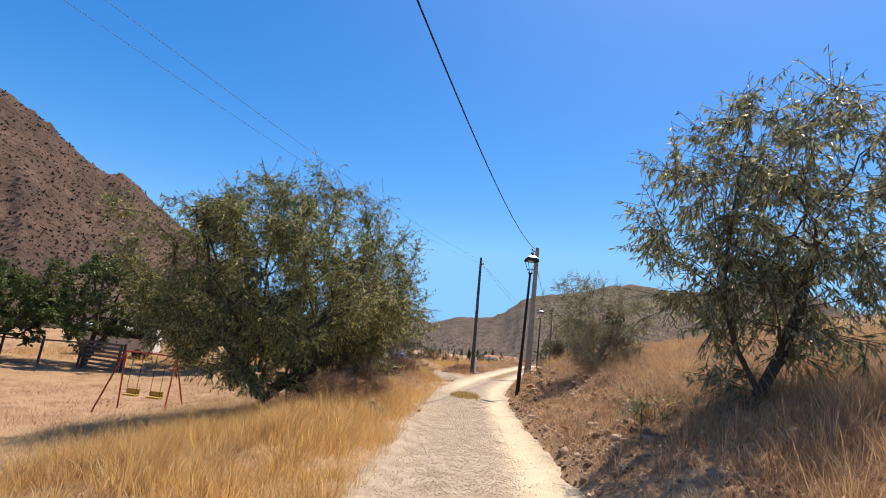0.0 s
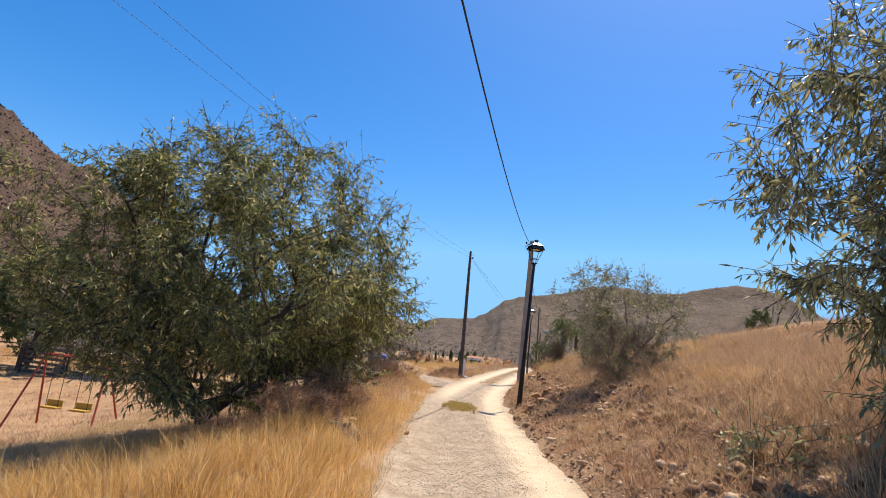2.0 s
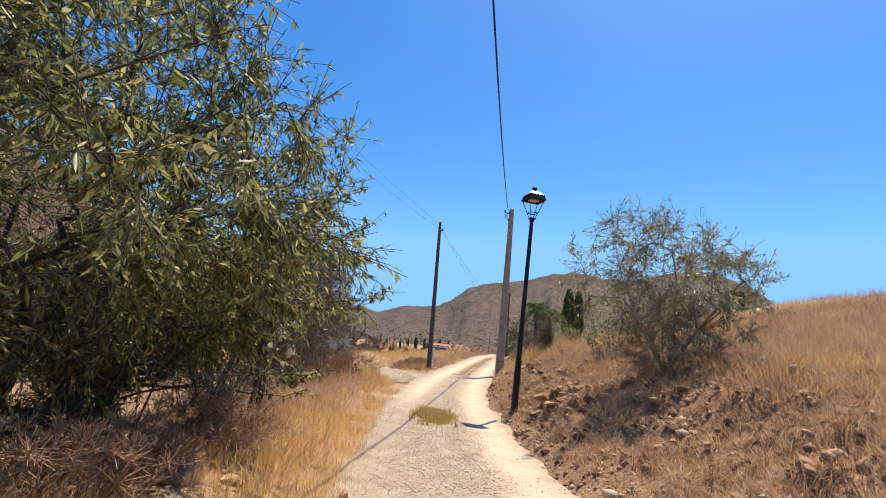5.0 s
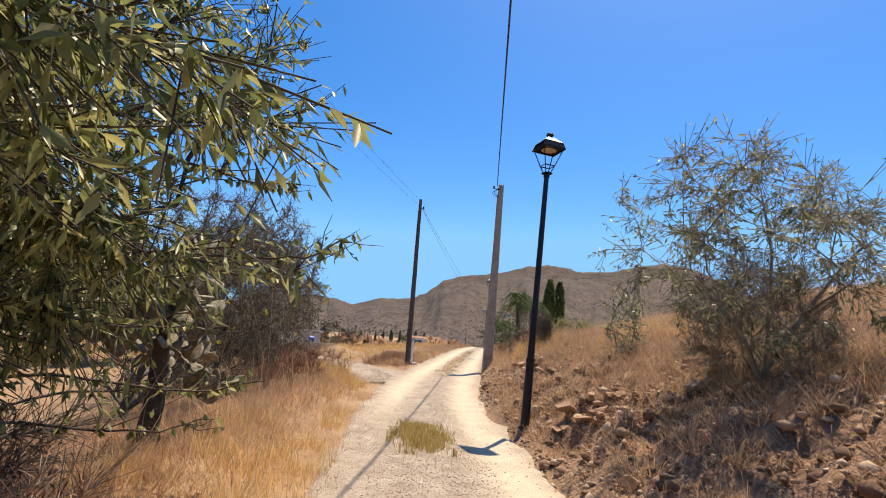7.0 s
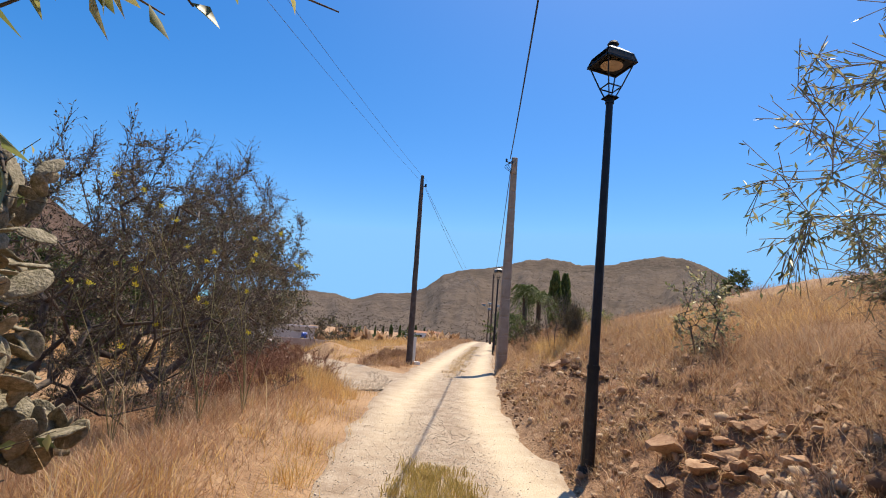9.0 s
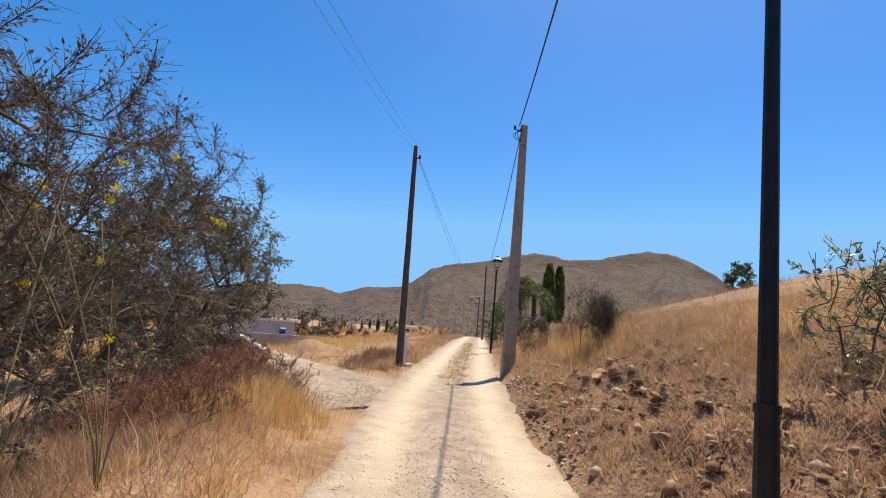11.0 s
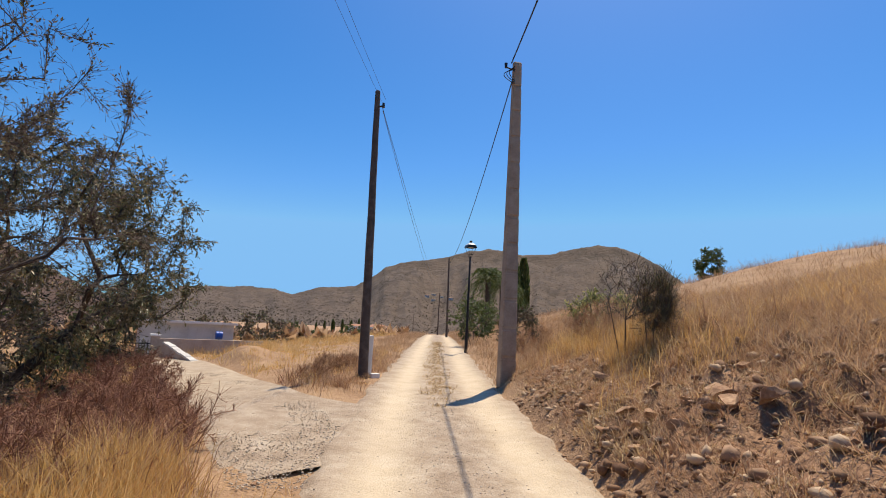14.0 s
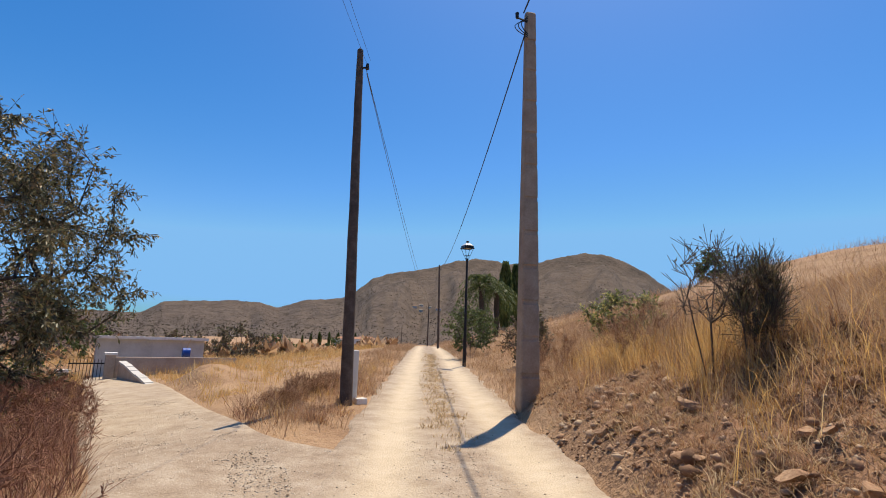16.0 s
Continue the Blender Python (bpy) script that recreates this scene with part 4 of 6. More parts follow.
for k, line in enumerate((((-3.6, 12.6, 1.4), (-2.3, 13.3, 1.72), (-1.25, 13.6, 1.82), (-0.95, 13.65, 1.88), (-0.72, 13.72, 2.08)),
                          ((-2.0, 13.5, 1.75), (-1.4, 13.7, 1.72), (-0.95, 13.75, 1.80)),
                          ((-3.4, 12.2, 1.9), (-2.2, 12.7, 2.3), (-1.3, 13.0, 2.5), (-0.9, 13.1, 2.75)),
                          ((-3.2, 12.4, 2.3), (-2.1, 12.9, 2.75), (-1.4, 13.1, 2.95), (-1.1, 13.2, 3.2)),
                          ((-3.4, 12.8, 1.2), (-2.5, 13.5, 1.45), (-1.8, 13.8, 1.7), (-1.5, 13.9, 2.0)),
                          ((-3.3, 12.9, 1.6), (-2.4, 13.5, 2.05), (-1.8, 13.8, 2.35), (-1.55, 13.9, 2.7)),
                          ((-3.5, 12.8, 0.9), (-2.4, 13.8, 0.95), (-1.7, 14.3, 0.85), (-1.35, 14.6, 0.95)),
                          ((-3.5, 12.6, 0.7), (-2.6, 13.5, 0.72), (-1.9, 14.0, 0.6), (-1.6, 14.2, 0.68)),
                          ((-3.3, 12.2, 2.6), (-2.4, 12.5, 3.1), (-1.7, 12.7, 3.35), (-1.4, 12.8, 3.7)),
                          ((-3.4, 13.4, 0.9), (-2.7, 14.4, 1.25), (-2.2, 15.0, 1.3), (-1.9, 15.3, 1.5)),
                          ((-3.6, 13.6, 1.3), (-3.0, 14.5, 1.7), (-2.5, 15.1, 1.8), (-2.2, 15.5, 2.0)),
                          ((-3.5, 13.3, 0.5), (-2.8, 14.3, 0.75), (-2.3, 14.9, 0.8), (-2.0, 15.2, 0.72)),
                          ((-2.6, 12.6, 2.3), (-1.9, 13.2, 2.35), (-1.35, 13.5, 2.3), (-1.1, 13.6, 2.35)),
                          ((-3.6, 12.9, 2.0), (-2.9, 13.5, 2.5), (-2.5, 14.0, 2.85), (-2.3, 14.2, 3.1)))):
    bough(big_almond, line, 900 + k)
tree("almond_tree", (3.78, 7.05, zg(3.78, 7.05) - 0.12), "slender grey-green almond tree with drooping leaves",
     [[(0, 0, 0), (0.02, 0, 0.35), (-0.25, 0.05, 0.9), (-0.4, 0.1, 1.6), (-0.3, 0.1, 2.6), (-0.15, 0.1, 3.6)], [(0, 0, 0.3), (0.35, 0.1, 0.85), (0.6, 0.1, 1.5), (0.9, 0.2, 2.4)]],
     (0.3, 0.1, 2.6), (1.85, 1.6, 2.3), 52, 330, 0.075, 21000, 0.115, 0.015, M_greyleaf, M_bark, droop=0.55, twig=0.42, per=7, shell=0.2, power=0.7, limit=5)
tree("wild_almond", (3.85, 15.7, zg(3.85, 15.7) - 0.05), "sparse young almond tree over a dry thicket",
     [[(0, 0, 0), (-0.2, 0, 0.5), (-0.5, 0, 0.9), (-0.9, -0.1, 1.15)], [(0, 0, 0.1), (0.15, 0.1, 0.8), (0.2, 0.1, 1.6), (0.1, 0.1, 2.2)], [(0, 0, 0.2), (0.5, 0, 0.9), (1.0, 0, 1.5)]],
     (0.0, 0.1, 1.65), (1.95, 1.4, 1.45), 63, 200, 0.032, 8500, 0.085, 0.011, M_greyleaf, M_palebark, droop=0.3, twig=0.34, per=4, shell=0.3, power=0.6)
tree("dry_bush", (4.05, 16.1, zg(4.05, 16.1) - 0.05), "grey leafless thicket under a young almond tree",
     [[(0, 0, 0), (0, 0, 0.3)], [(-0.2, 0.1, 0), (-0.4, 0.1, 0.5)], [(0.3, 0, 0), (0.6, 0, 0.5)]],
     (0.1, 0, 0.75), (0.95, 0.8, 0.95), 64, 160, 0.014, 2500, 0.04, 0.007, M_deadleaf, M_palebark, droop=-0.4, twig=0.35, per=1, twigs=3800, category="bush", twig_r=0.002)
tree("withered_tree", (-4.65, 19.75, zg(-4.65, 19.75) - 0.05), "withered brown almond tree, nearly bare",
     [[(0, 0, 0), (0.1, 0, 0.7), (0.3, 0, 1.3), (0.2, 0.1, 2.0)], [(0, 0, 0.3), (0.7, 0.1, 0.9), (1.4, 0.2, 1.3)], [(0, 0, 0.4), (-0.7, 0, 1.1)]],
     (0.75, 0.7, 2.35), (2.4, 2.2, 2.3), 75, 520, 0.08, 25000, 0.05, 0.010, M_deadleaf, M_twig, droop=-0.1, twig=0.22, twigs=13000, shell=0.2, power=0.62, limit=8, twig_r=0.0022)
tree("withered_tree", (-5.2, 25.2, zg(-5.2, 25.2) - 0.05), "withered grey-brown tree with fine bare twigs",
     [[(0, 0, 0), (0.1, 0, 0.7), (0.2, 0.1, 1.4), (0.1, 0.1, 2.4)], [(0, 0, 0.3), (0.6, 0.1, 1.0), (1.2, 0.2, 1.6)], [(0, 0, 0.4), (-0.7, 0, 1.3)]],
     (0.5, 0.3, 2.9), (2.6, 2.6, 3.0), 86, 560, 0.09, 26000, 0.05, 0.011, M_deadleaf, M_twig, droop=-0.1, twig=0.22, twigs=14000, shell=0.2, power=0.62, limit=8, twig_r=0.0022)
tree("olive_tree", (-6.4, 32.4, zg(-6.4, 32.4) - 0.05), "dense dark green olive tree beside the lane",
     [[(0, 0, 0), (0.1, 0, 0.7), (0.2, 0, 1.5), (0.2, 0, 2.4)], [(0, 0, 0.4), (0.6, 0, 1.1), (1.1, 0, 1.8)], [(0, 0, 0.3), (-0.7, 0, 1.2)]],
     (0.35, 0, 3.1), (3.0, 2.6, 3.0), 97, 420, 0.14, 46000, 0.10, 0.017, M_oliveleaf, M_bark, droop=0.35, twig=0.42, per=8, power=0.58, limit=6)
for k, (x, y, r, h) in enumerate(((-22.5, 31.5, 3.6, 7.2), (-27.5, 29.5, 3.4, 5.6), (-32.0, 27.5, 3.6, 5.0), (-17.0, 33.5, 3.4, 6.4), (-12.5, 36.0, 3.0, 4.6))):
    tree("carob_tree", (x, y, zg(x, y) - 0.05), "dark rounded evergreen tree at the edge of the yard",
         [[(0, 0, 0), (0.1, 0, h * 0.15), (0.2, 0, h * 0.3), (0.1, 0, h * 0.45)], [(0, 0, 0.3), (r * 0.3, 0, h * 0.3)], [(0, 0, 0.4), (-r * 0.3, 0.1, h * 0.3)]],
         (0, 0, h * 0.58), (r, r * 0.9, h * 0.42), 130 + k, 190, 0.18, 15000, 0.22, 0.055, M_darkleaf, M_bark, droop=0.2, twig=0.5, per=9)


# ---- street lamps, poles and cables ----
def frustum_bm(bm, w0, w1, z0, z1):
    """An open four-sided hood from width w0 at z0 to w1 at z1."""
    lo = [bm.verts.new((sx * w0 / 2, sy * w0 / 2, z0)) for sx, sy in ((-1, -1), (1, -1), (1, 1), (-1, 1))]
    hi = [bm.verts.new((sx * w1 / 2, sy * w1 / 2, z1)) for sx, sy in ((-1, -1), (1, -1), (1, 1), (-1, 1))]
    for i in range(4):
        bm.faces.new((lo[i], lo[(i + 1) % 4], hi[(i + 1) % 4], hi[i]))
    bm.faces.new(hi)
    return bm


def street_lamp():
    ob = root("street_lamp", (0, 0, 0), "black iron street lamp with a four-sided open lantern", "street lamp", "street lamps along the track")
    bm = bmesh.new()
    cyl_bm(bm, 0.12, 0.10, 0.06, pose(0, 0, 0.0), 12)
    cyl_bm(bm, 0.078, 0.066, 1.1, pose(0, 0, 0.55), 12)
    cyl_bm(bm, 0.075, 0.075, 0.05, pose(0, 0, 1.1), 12)
    part("foot", bm, M_iron, ob)
    bm = bmesh.new()
    cyl_bm(bm, 0.058, 0.042, 3.3, pose(0, 0, 2.72), 12)
    cyl_bm(bm, 0.055, 0.05, 0.05, pose(0, 0, 4.32), 12)
    part("column", bm, M_iron, ob)
    lantern = part("lantern", frustum_bm(bmesh.new(), 0.20, 0.16, 4.36, 4.38), M_iron, ob)
    for sx, sy in ((-1, -1), (1, -1), (1, 1), (-1, 1)):
        part("strut", bar_bm(bar_bm(bmesh.new(), (sx * 0.115, sy * 0.115, 4.50), (sx * 0.235, sy * 0.235, 4.80), 0.011, 6), (sx * 0.05, sy * 0.05, 4.36), (sx * 0.115, sy * 0.115, 4.50), 0.010, 6), M_iron, lantern)
        nx, ny = (-sy, sx)
        part("ring_bar", bar_bm(bmesh.new(), (sx * 0.115, sy * 0.115, 4.50), (nx * 0.115, ny * 0.115, 4.50), 0.010, 6), M_iron, lantern)
        part("rim_bar", box_bm(bmesh.new(), (0.54 if sx == sy else 0.022, 0.022 if sx == sy else 0.54, 0.03), (0 if sx == sy else sx * 0.26, sy * 0.26 if sx == sy else 0, 4.79)), M_iron, lantern)
    bm = frustum_bm(bmesh.new(), 0.55, 0.46, 4.795, 4.915)
    bmesh.ops.solidify(bm, geom=bm.faces[:], thickness=0.012)
    part("hood", bm, M_hoodside, lantern, "dark metal hood")
    # upper roof of the dark hood, its sunlight put into the pale colour
    part("hood_top", frustum_bm(bmesh.new(), 0.462, 0.16, 4.918, 5.03), M_sunlithood, lantern, "hood top coloured pale to show sunlight on it")
    bm = cyl_bm(bmesh.new(), 0.17, 0.10, 0.10, pose(0, 0, 4.845), 16)
    part("reflector", bm, M_reflector, lantern, "tan reflector dish")
    bm = cyl_bm(bmesh.new(), 0.07, 0.055, 0.07, pose(0, 0, 5.05), 12)
    cyl_bm(bm, 0.09, 0.07, 0.03, pose(0, 0, 5.10), 12)
    part("finial", bm, M_iron, lantern)
    lantern.scale = (0.8, 0.8, 1.0)
    return ob


lamp = street_lamp()
LAMP_M = pose(2.02, 18.8, 0.10, 0, 1.4, 12)
lamp.matrix_basis = LAMP_M
copy_thing(lamp, pose(5.95, 42.8, zg(5.95, 42.8) - 0.03, 0, 0, 10))


def concrete_pole():
    ob = root("utility_pole", (3.86, 31.45, zg(3.8, 31.45) - 0.1), "tall tapered concrete power pole with stepped recesses", "utility pole", "poles along the track")
    H, n = 7.88, 12
    w0, d0, w1, d1 = 0.38, 0.30, 0.20, 0.16
    prof = [(0.0, 0)]
    for i in range(1, n):
        z = H * i / n
        prof += [(z - 0.05, 0), (z - 0.035, 0.022), (z + 0.035, 0.022), (z + 0.05, 0)]
    prof += [(H - 0.03, 0), (H, 0.02)]
    bm = bmesh.new()
    rings = []
    for z, inset in prof:
        f = z / H
        w, d = (w0 + (w1 - w0) * f) / 2, (d0 + (d1 - d0) * f) / 2
        c = 0.025
        y_in = d - inset
        ring = [(-w + c, -y_in), (w - c, -y_in), (w, -y_in + c), (w, d - c), (w - c, d), (-w + c, d), (-w, d - c), (-w, -y_in + c)]
        rings.append([bm.verts.new((x, y, z)) for x, y in ring])
    for a, b in zip(rings[:-1], rings[1:]):
        for i in range(8):
            bm.faces.new((a[i], a[(i + 1) % 8], b[(i + 1) % 8], b[i]))
    bm.faces.new(rings[-1])
    part("pole", bm, M_concrete, ob)
    bm = bar_bm(bmesh.new(), (-0.1, -0.1, 7.62), (-0.32, -0.12, 7.66), 0.018, 8)
    cyl_bm(bm, 0.03, 0.04, 0.12, pose(-0.33, -0.12, 7.70), 10)
    part("bracket", bm, M_iron, ob)
    for k in range(3):
        a = 0.10 + 0.05 * k
        loop = [(-0.1 - a * 1.4 * math.sin(t * math.pi), -0.13, 7.72 - 0.38 * t - 0.04 * k) for t in np.linspace(0, 1, 12)]
        part("jumper", tube_mesh("jumper", [(loop, [0.010] * 12)], 5), M_cable, ob)
    return ob


def wood_pole(at, h, lean=(0.0, 0.0), label="dark weathered wooden utility pole"):
    ob = root("utility_pole", at, label, "utility pole", "poles along the track")
    zs = np.linspace(-0.2, h, 14)
    g = np.random.default_rng(int(h * 100))
    pts = [(lean[0] * z / h + 0.003 * g.normal(), lean[1] * z / h, z) for z in zs]
    rad = [0.12 - 0.05 * z / h for z in zs[:-1]] + [0.062]
    me = tube_mesh("pole", [(pts, rad)], 12)
    part("pole", me, M_polewood, ob)
    top = Vector((lean[0], lean[1], h))
    part("cap", cyl_bm(bmesh.new(), 0.066, 0.04, 0.05, Matrix.Translation(top), 12), M_polewood, ob)
    bm = bar_bm(bmesh.new(), top + Vector((0.05, -0.05, -0.42)), top + Vector((0.15, -0.08, -0.40)), 0.02, 8)
    cyl_bm(bm, 0.04, 0.03, 0.12, Matrix.Translation(top + Vector((0.16, -0.08, -0.38))), 10)
    part("insulator", bm, M_iron, ob)
    return ob


concrete_pole()
wood_pole((0.70, 32.5, zg(0.70, 32.5)), 7.1, (-0.16, 0.0))
wood_pole((11.3, 70.0, zg(11.3, 70)), 7.7, (-0.15, 0.0))
wood_pole((17.4, 103.0, zg(17.4, 103)), 6.8, (0, 0))
for x, y, h in ((-33, 190, 7.5), (-22, 205, 7.0), (-52, 170, 8.0), (26, 180, 7.0)):
    wood_pole((x, y, zg(x, y)), h)


def cable(name, a, b, sag, r, mat, label, n=40):
    t = np.linspace(0, 1, n)
    a, b = np.array(a, float), np.array(b, float)
    pts = a + (b - a) * t[:, None]
    pts[:, 2] -= sag * 4 * t * (1 - t)
    return thing(name, tube_mesh(name, [(pts, [r] * n)], 6), mat, label, "cable", "overhead cables")


cable("power_cable", (3.66, 31.3, 7.98), (-4.85, -12.5, 7.5), 1.55, 0.016, M_cable, "thick black power cable strung over the track", 60)
cable("power_cable", (3.7, 31.3, 7.55), (11.2, 70, 7.9), 0.9, 0.014, M_cable, "thick black power cable running on to a far pole")
cable("telephone_wire", (0.75, 32.4, 7.05), (-11.0, -13.5, 6.9), 1.05, 0.0036, M_wire, "thin grey telephone wire crossing the sky", 60)
cable("telephone_wire", (0.73, 32.4, 6.85), (-11.3, -13.5, 6.6), 1.1, 0.0032, M_wire, "thin grey telephone wire crossing the sky", 60)
cable("telephone_wire", (0.68, 32.5, 6.9), (17.4, 103, 7.3), 0.7, 0.007, M_wire, "thin grey telephone wire leading down the valley")
cable("telephone_wire", (0.70, 32.5, 6.8), (17.45, 103, 7.0), 1.2, 0.007, M_wire, "thin grey telephone wire leading down the valley")
bm = box_bm(bmesh.new(), (0.20, 0.24, 1.0), (0, 0, 0), 8, 0.015)
post = root("marker_pillar", (0.80, 32.85, zg(0.80, 32.85) - 0.05), "short whitewashed concrete pillar beside the wooden pole", "pillar")
part("pillar", bm, M_white, post)
part("block", box_bm(bmesh.new(), (0.22, 0.16, 0.12), (0.18, -0.2, 0.0), 20, 0.02), M_white, post)


# ---- stones ----
def rock_mesh(name, seed, squash=0.7):
    bm = bmesh.new()
    bmesh.ops.create_icosphere(bm, subdivisions=2, radius=1.0)
    g = np.random.default_rng(seed)
    cuts = [(Vector(g.normal(size=3)).normalized(), 0.30 + 0.36 * g.random()) for _ in range(15)]
    for v in bm.verts:
        for n, d in cuts:
            k = v.co.dot(n)
            if k > d:
                v.co -= n * (k - d)
        v.co *= 1 + 0.10 * noise.noise(v.co * 2.3 + Vector((seed, 0, 0)))
        v.co.z *= squash
    me = bpy.data.meshes.new(name)
    bm.to_mesh(me)
    bm.free()
    me.materials.append(M_rock)
    return me


ROCKS = [rock_mesh("rock", s, 0.55 + 0.08 * (s % 5)) for s in range(10)]


def put_rock(x, y, r, k, sink=0.35, label="pale weathered limestone lying on the bank", group="stones on the bank", mat=None):
    ob = tagged(new("rock", ROCKS[k % 10]), label, "rock", group)
    g = np.random.default_rng(int(abs(x * 917 + y * 331)) + k)
    ob.matrix_basis = pose(x, y, zg(x, y) + r * (0.6 - sink), *(g.random(2) * 40 - 20), g.random() * 360) @ Matrix.Diagonal((r * (0.9 + 0.5 * g.random()), r, r * (0.8 + 0.4 * g.random()), 1))
    return ob


g = np.random.default_rng(77)
HEAPS = ((1.05, 17.3), (0.95, 17.05), (1.25, 17.6), (0.8, 17.6), (0.45, 13.3), (0.9, 24.0), (0.7, 25.3), (1.1, 17.4), (0.75, 17.9), (1.9, 17.2), (0.35, 22.6), (0.9, 26.9), (0.3, 27.8), (1.3, 11.2), (1.0, 12.8), (0.7, 14.2), (1.1, 16.9), (1.5, 17.6), (0.6, 24.6), (0.8, 10.6), (1.6, 20.4), (0.5, 26.4), (1.6, 14.8), (2.1, 12.0), (1.4, 22.6), (0.4, 21.8))
count = 0
while count < 270:
    if g.random() < 0.8:
        he, hy = HEAPS[int(g.integers(0, len(HEAPS)))]
        e, y = he + g.normal(0, 0.2), hy + g.normal(0, 0.26)
    else:
        e, y = 0.15 + 3.2 * g.random() ** 0.9, 6.5 + 22 * g.random()
    if e < 0.12:
        continue
    x = float(road_x(y) + half_road(y)) + e
    put_rock(x, y, 0.035 + 0.10 * g.random() ** 1.8, count, 0.42)
    count += 1
for k, (x, y, r) in enumerate(((3.30, 23.95, 0.24), (3.40, 23.62, 0.22), (3.52, 24.35, 0.34), (3.35, 15.3, 0.22), (2.75, 15.1, 0.18), (2.66, 17.28, 0.34), (2.98, 17.45, 0.24), (2.40, 17.78, 0.32), (2.40, 17.32, 0.24), (2.62, 16.85, 0.24), (2.16, 17.62, 0.2), (2.85, 16.6, 0.2), (3.02, 17.05, 0.13), (2.2, 18.05, 0.14), (3.5, 16.5, 0.22), (3.1, 8.6, 0.15), (3.9, 8.2, 0.16), (2.5, 13.3, 0.16), (2.05, 13.0, 0.12), (3.35, 10.4, 0.22), (4.6, 13.0, 0.24), (5.1, 15.2, 0.26), (4.0, 12.2, 0.2), (3.1, 26.4, 0.16), (3.75, 25.7, 0.13), (3.85, 27.7, 0.14), (4.3, 24.9, 0.2), (2.9, 21.2, 0.16), (2.8, 22.1, 0.15), (4.2, 20.5, 0.22))):
    put_rock(x, y, r * 0.8, k, 0.15 if k < 3 else 0.45, "large pale boulder on the bank", "boulders on the bank")
put_rock(-0.82, 12.1, 0.085, 3, -0.1, "small reddish stone at the edge of the track", "loose stones")
for k, (x, y, r) in enumerate(((-2.2, 9.8, 0.10), (-2.7, 10.6, 0.16), (-3.1, 10.4, 0.13), (-2.4, 13.2, 0.14), (-2.9, 13.6, 0.2), (-3.3, 16.4, 0.15), (-0.9, 20.9, 0.05), (-0.75, 24.7, 0.045), (-3.0, 9.3, 0.18), (-1.95, 11.3, 0.17), (-2.15, 11.0, 0.15), (-1.75, 11.7, 0.12), (-2.0, 10.6, 0.1), (-1.7, 11.0, 0.08), (-2.2, 11.6, 0.13))):
    put_rock(x, y, r, k, 0.5, "grey stone half buried under dry grass", "loose stones")


def stones(name, x, y, z, r, seed):
    """Many small octahedral stones."""
    g = np.random.default_rng(seed)
    n = len(x)
    base = np.array([(1, 0, 0), (0, 1, 0), (-1, 0, 0), (0, -1, 0), (0, 0, 0.7), (0, 0, -0.5)], float)
    v = base[None] * (0.55 + 0.8 * g.random((n, 6, 1)))
    a = g.random(n) * 6.28
    ca, sa = np.cos(a)[:, None], np.sin(a)[:, None]
    v = np.stack([v[..., 0] * ca - v[..., 1] * sa, v[..., 0] * sa + v[..., 1] * ca, v[..., 2] + 0.25 * (v[..., 0] * (g.random((n, 1)) - 0.5))], -1) * r[:, None, None]
    v += np.stack([x, y, z], -1)[:, None, :]
    f = np.array([(0, 1, 4), (1, 2, 4), (2, 3, 4), (3, 0, 4), (1, 0, 5), (2, 1, 5), (3, 2, 5), (0, 3, 5)])
    return np_mesh(name, v.reshape(-1, 3), tris=(np.arange(n)[:, None, None] * 6 + f[None]).reshape(-1, 3))


def chunks(name, x, y, z, r, seed):
    """Many angular stones with twenty sides each."""
    g = np.random.default_rng(seed)
    bm = bmesh.new()
    bmesh.ops.create_icosphere(bm, subdivisions=1, radius=1.0)
    base = np.array([v.co[:] for v in bm.verts])
    faces = np.array([[v.index for v in f.verts] for f in bm.faces])
    bm.free()
    n = len(x)
    v = base[None] * (0.62 + 0.55 * g.random((n, len(base), 1))) * (0.65 + 0.6 * g.random((n, 1, 3))) * np.array([1, 1, 0.75])
    v = v * r[:, None, None] + np.stack([x, y, z], -1)[:, None, :]
    return np_mesh(name, v.reshape(-1, 3), tris=(np.arange(n)[:, None, None] * len(base) + faces[None]).reshape(-1, 3))


n = 3000
y = 5.5 + 24 * g.random(n)
e = 0.05 + 2.6 * g.random(n) ** 1.1
x = road_x(y) + half_road(y) + e
keep = fbm(x * 1.3 + 50, y * 1.3) + 0.3 * (g.random(n) - 0.5) > 0.56
x, y = x[keep], y[keep]
r = 0.022 + 0.075 * g.random(len(x)) ** 2.5
thing("bank_stones", chunks("bank_stones", x, y, land_z(x, y) + 0.25 * r, r, 13), M_pebble, "broken fist-sized stones heaped on the bank", "rubble", kind="stuff")
n = 24000
y = 4 + 27 * g.random(n)
e = -0.1 + 3.7 * g.random(n) ** 0.9
x = road_x(y) + half_road(y) + e
keep = fbm(x * 0.9, y * 0.9) + 0.25 * g.random(n) > 0.55
x, y = x[keep], y[keep]
thing("bank_rubble", stones("bank_rubble", x, y, land_z(x, y) + 0.005, 0.007 + 0.05 * g.random(len(x)) ** 4, 3), M_pebble, "small broken stones littering the bank", "rubble", kind="stuff")
n = 46000
y = 3.5 + 27 * g.random(n) ** 1.25
u = g.normal(0, 0.75, n)
keep = (np.abs(u) < 1.25) & (g.random(n) < (1.05 - 1.0 * road_dust(road_x(y) + u, y)) * (1 - 0.75 * step(18, 25, y)))
y, u = y[keep], u[keep]
x = road_x(y) + u
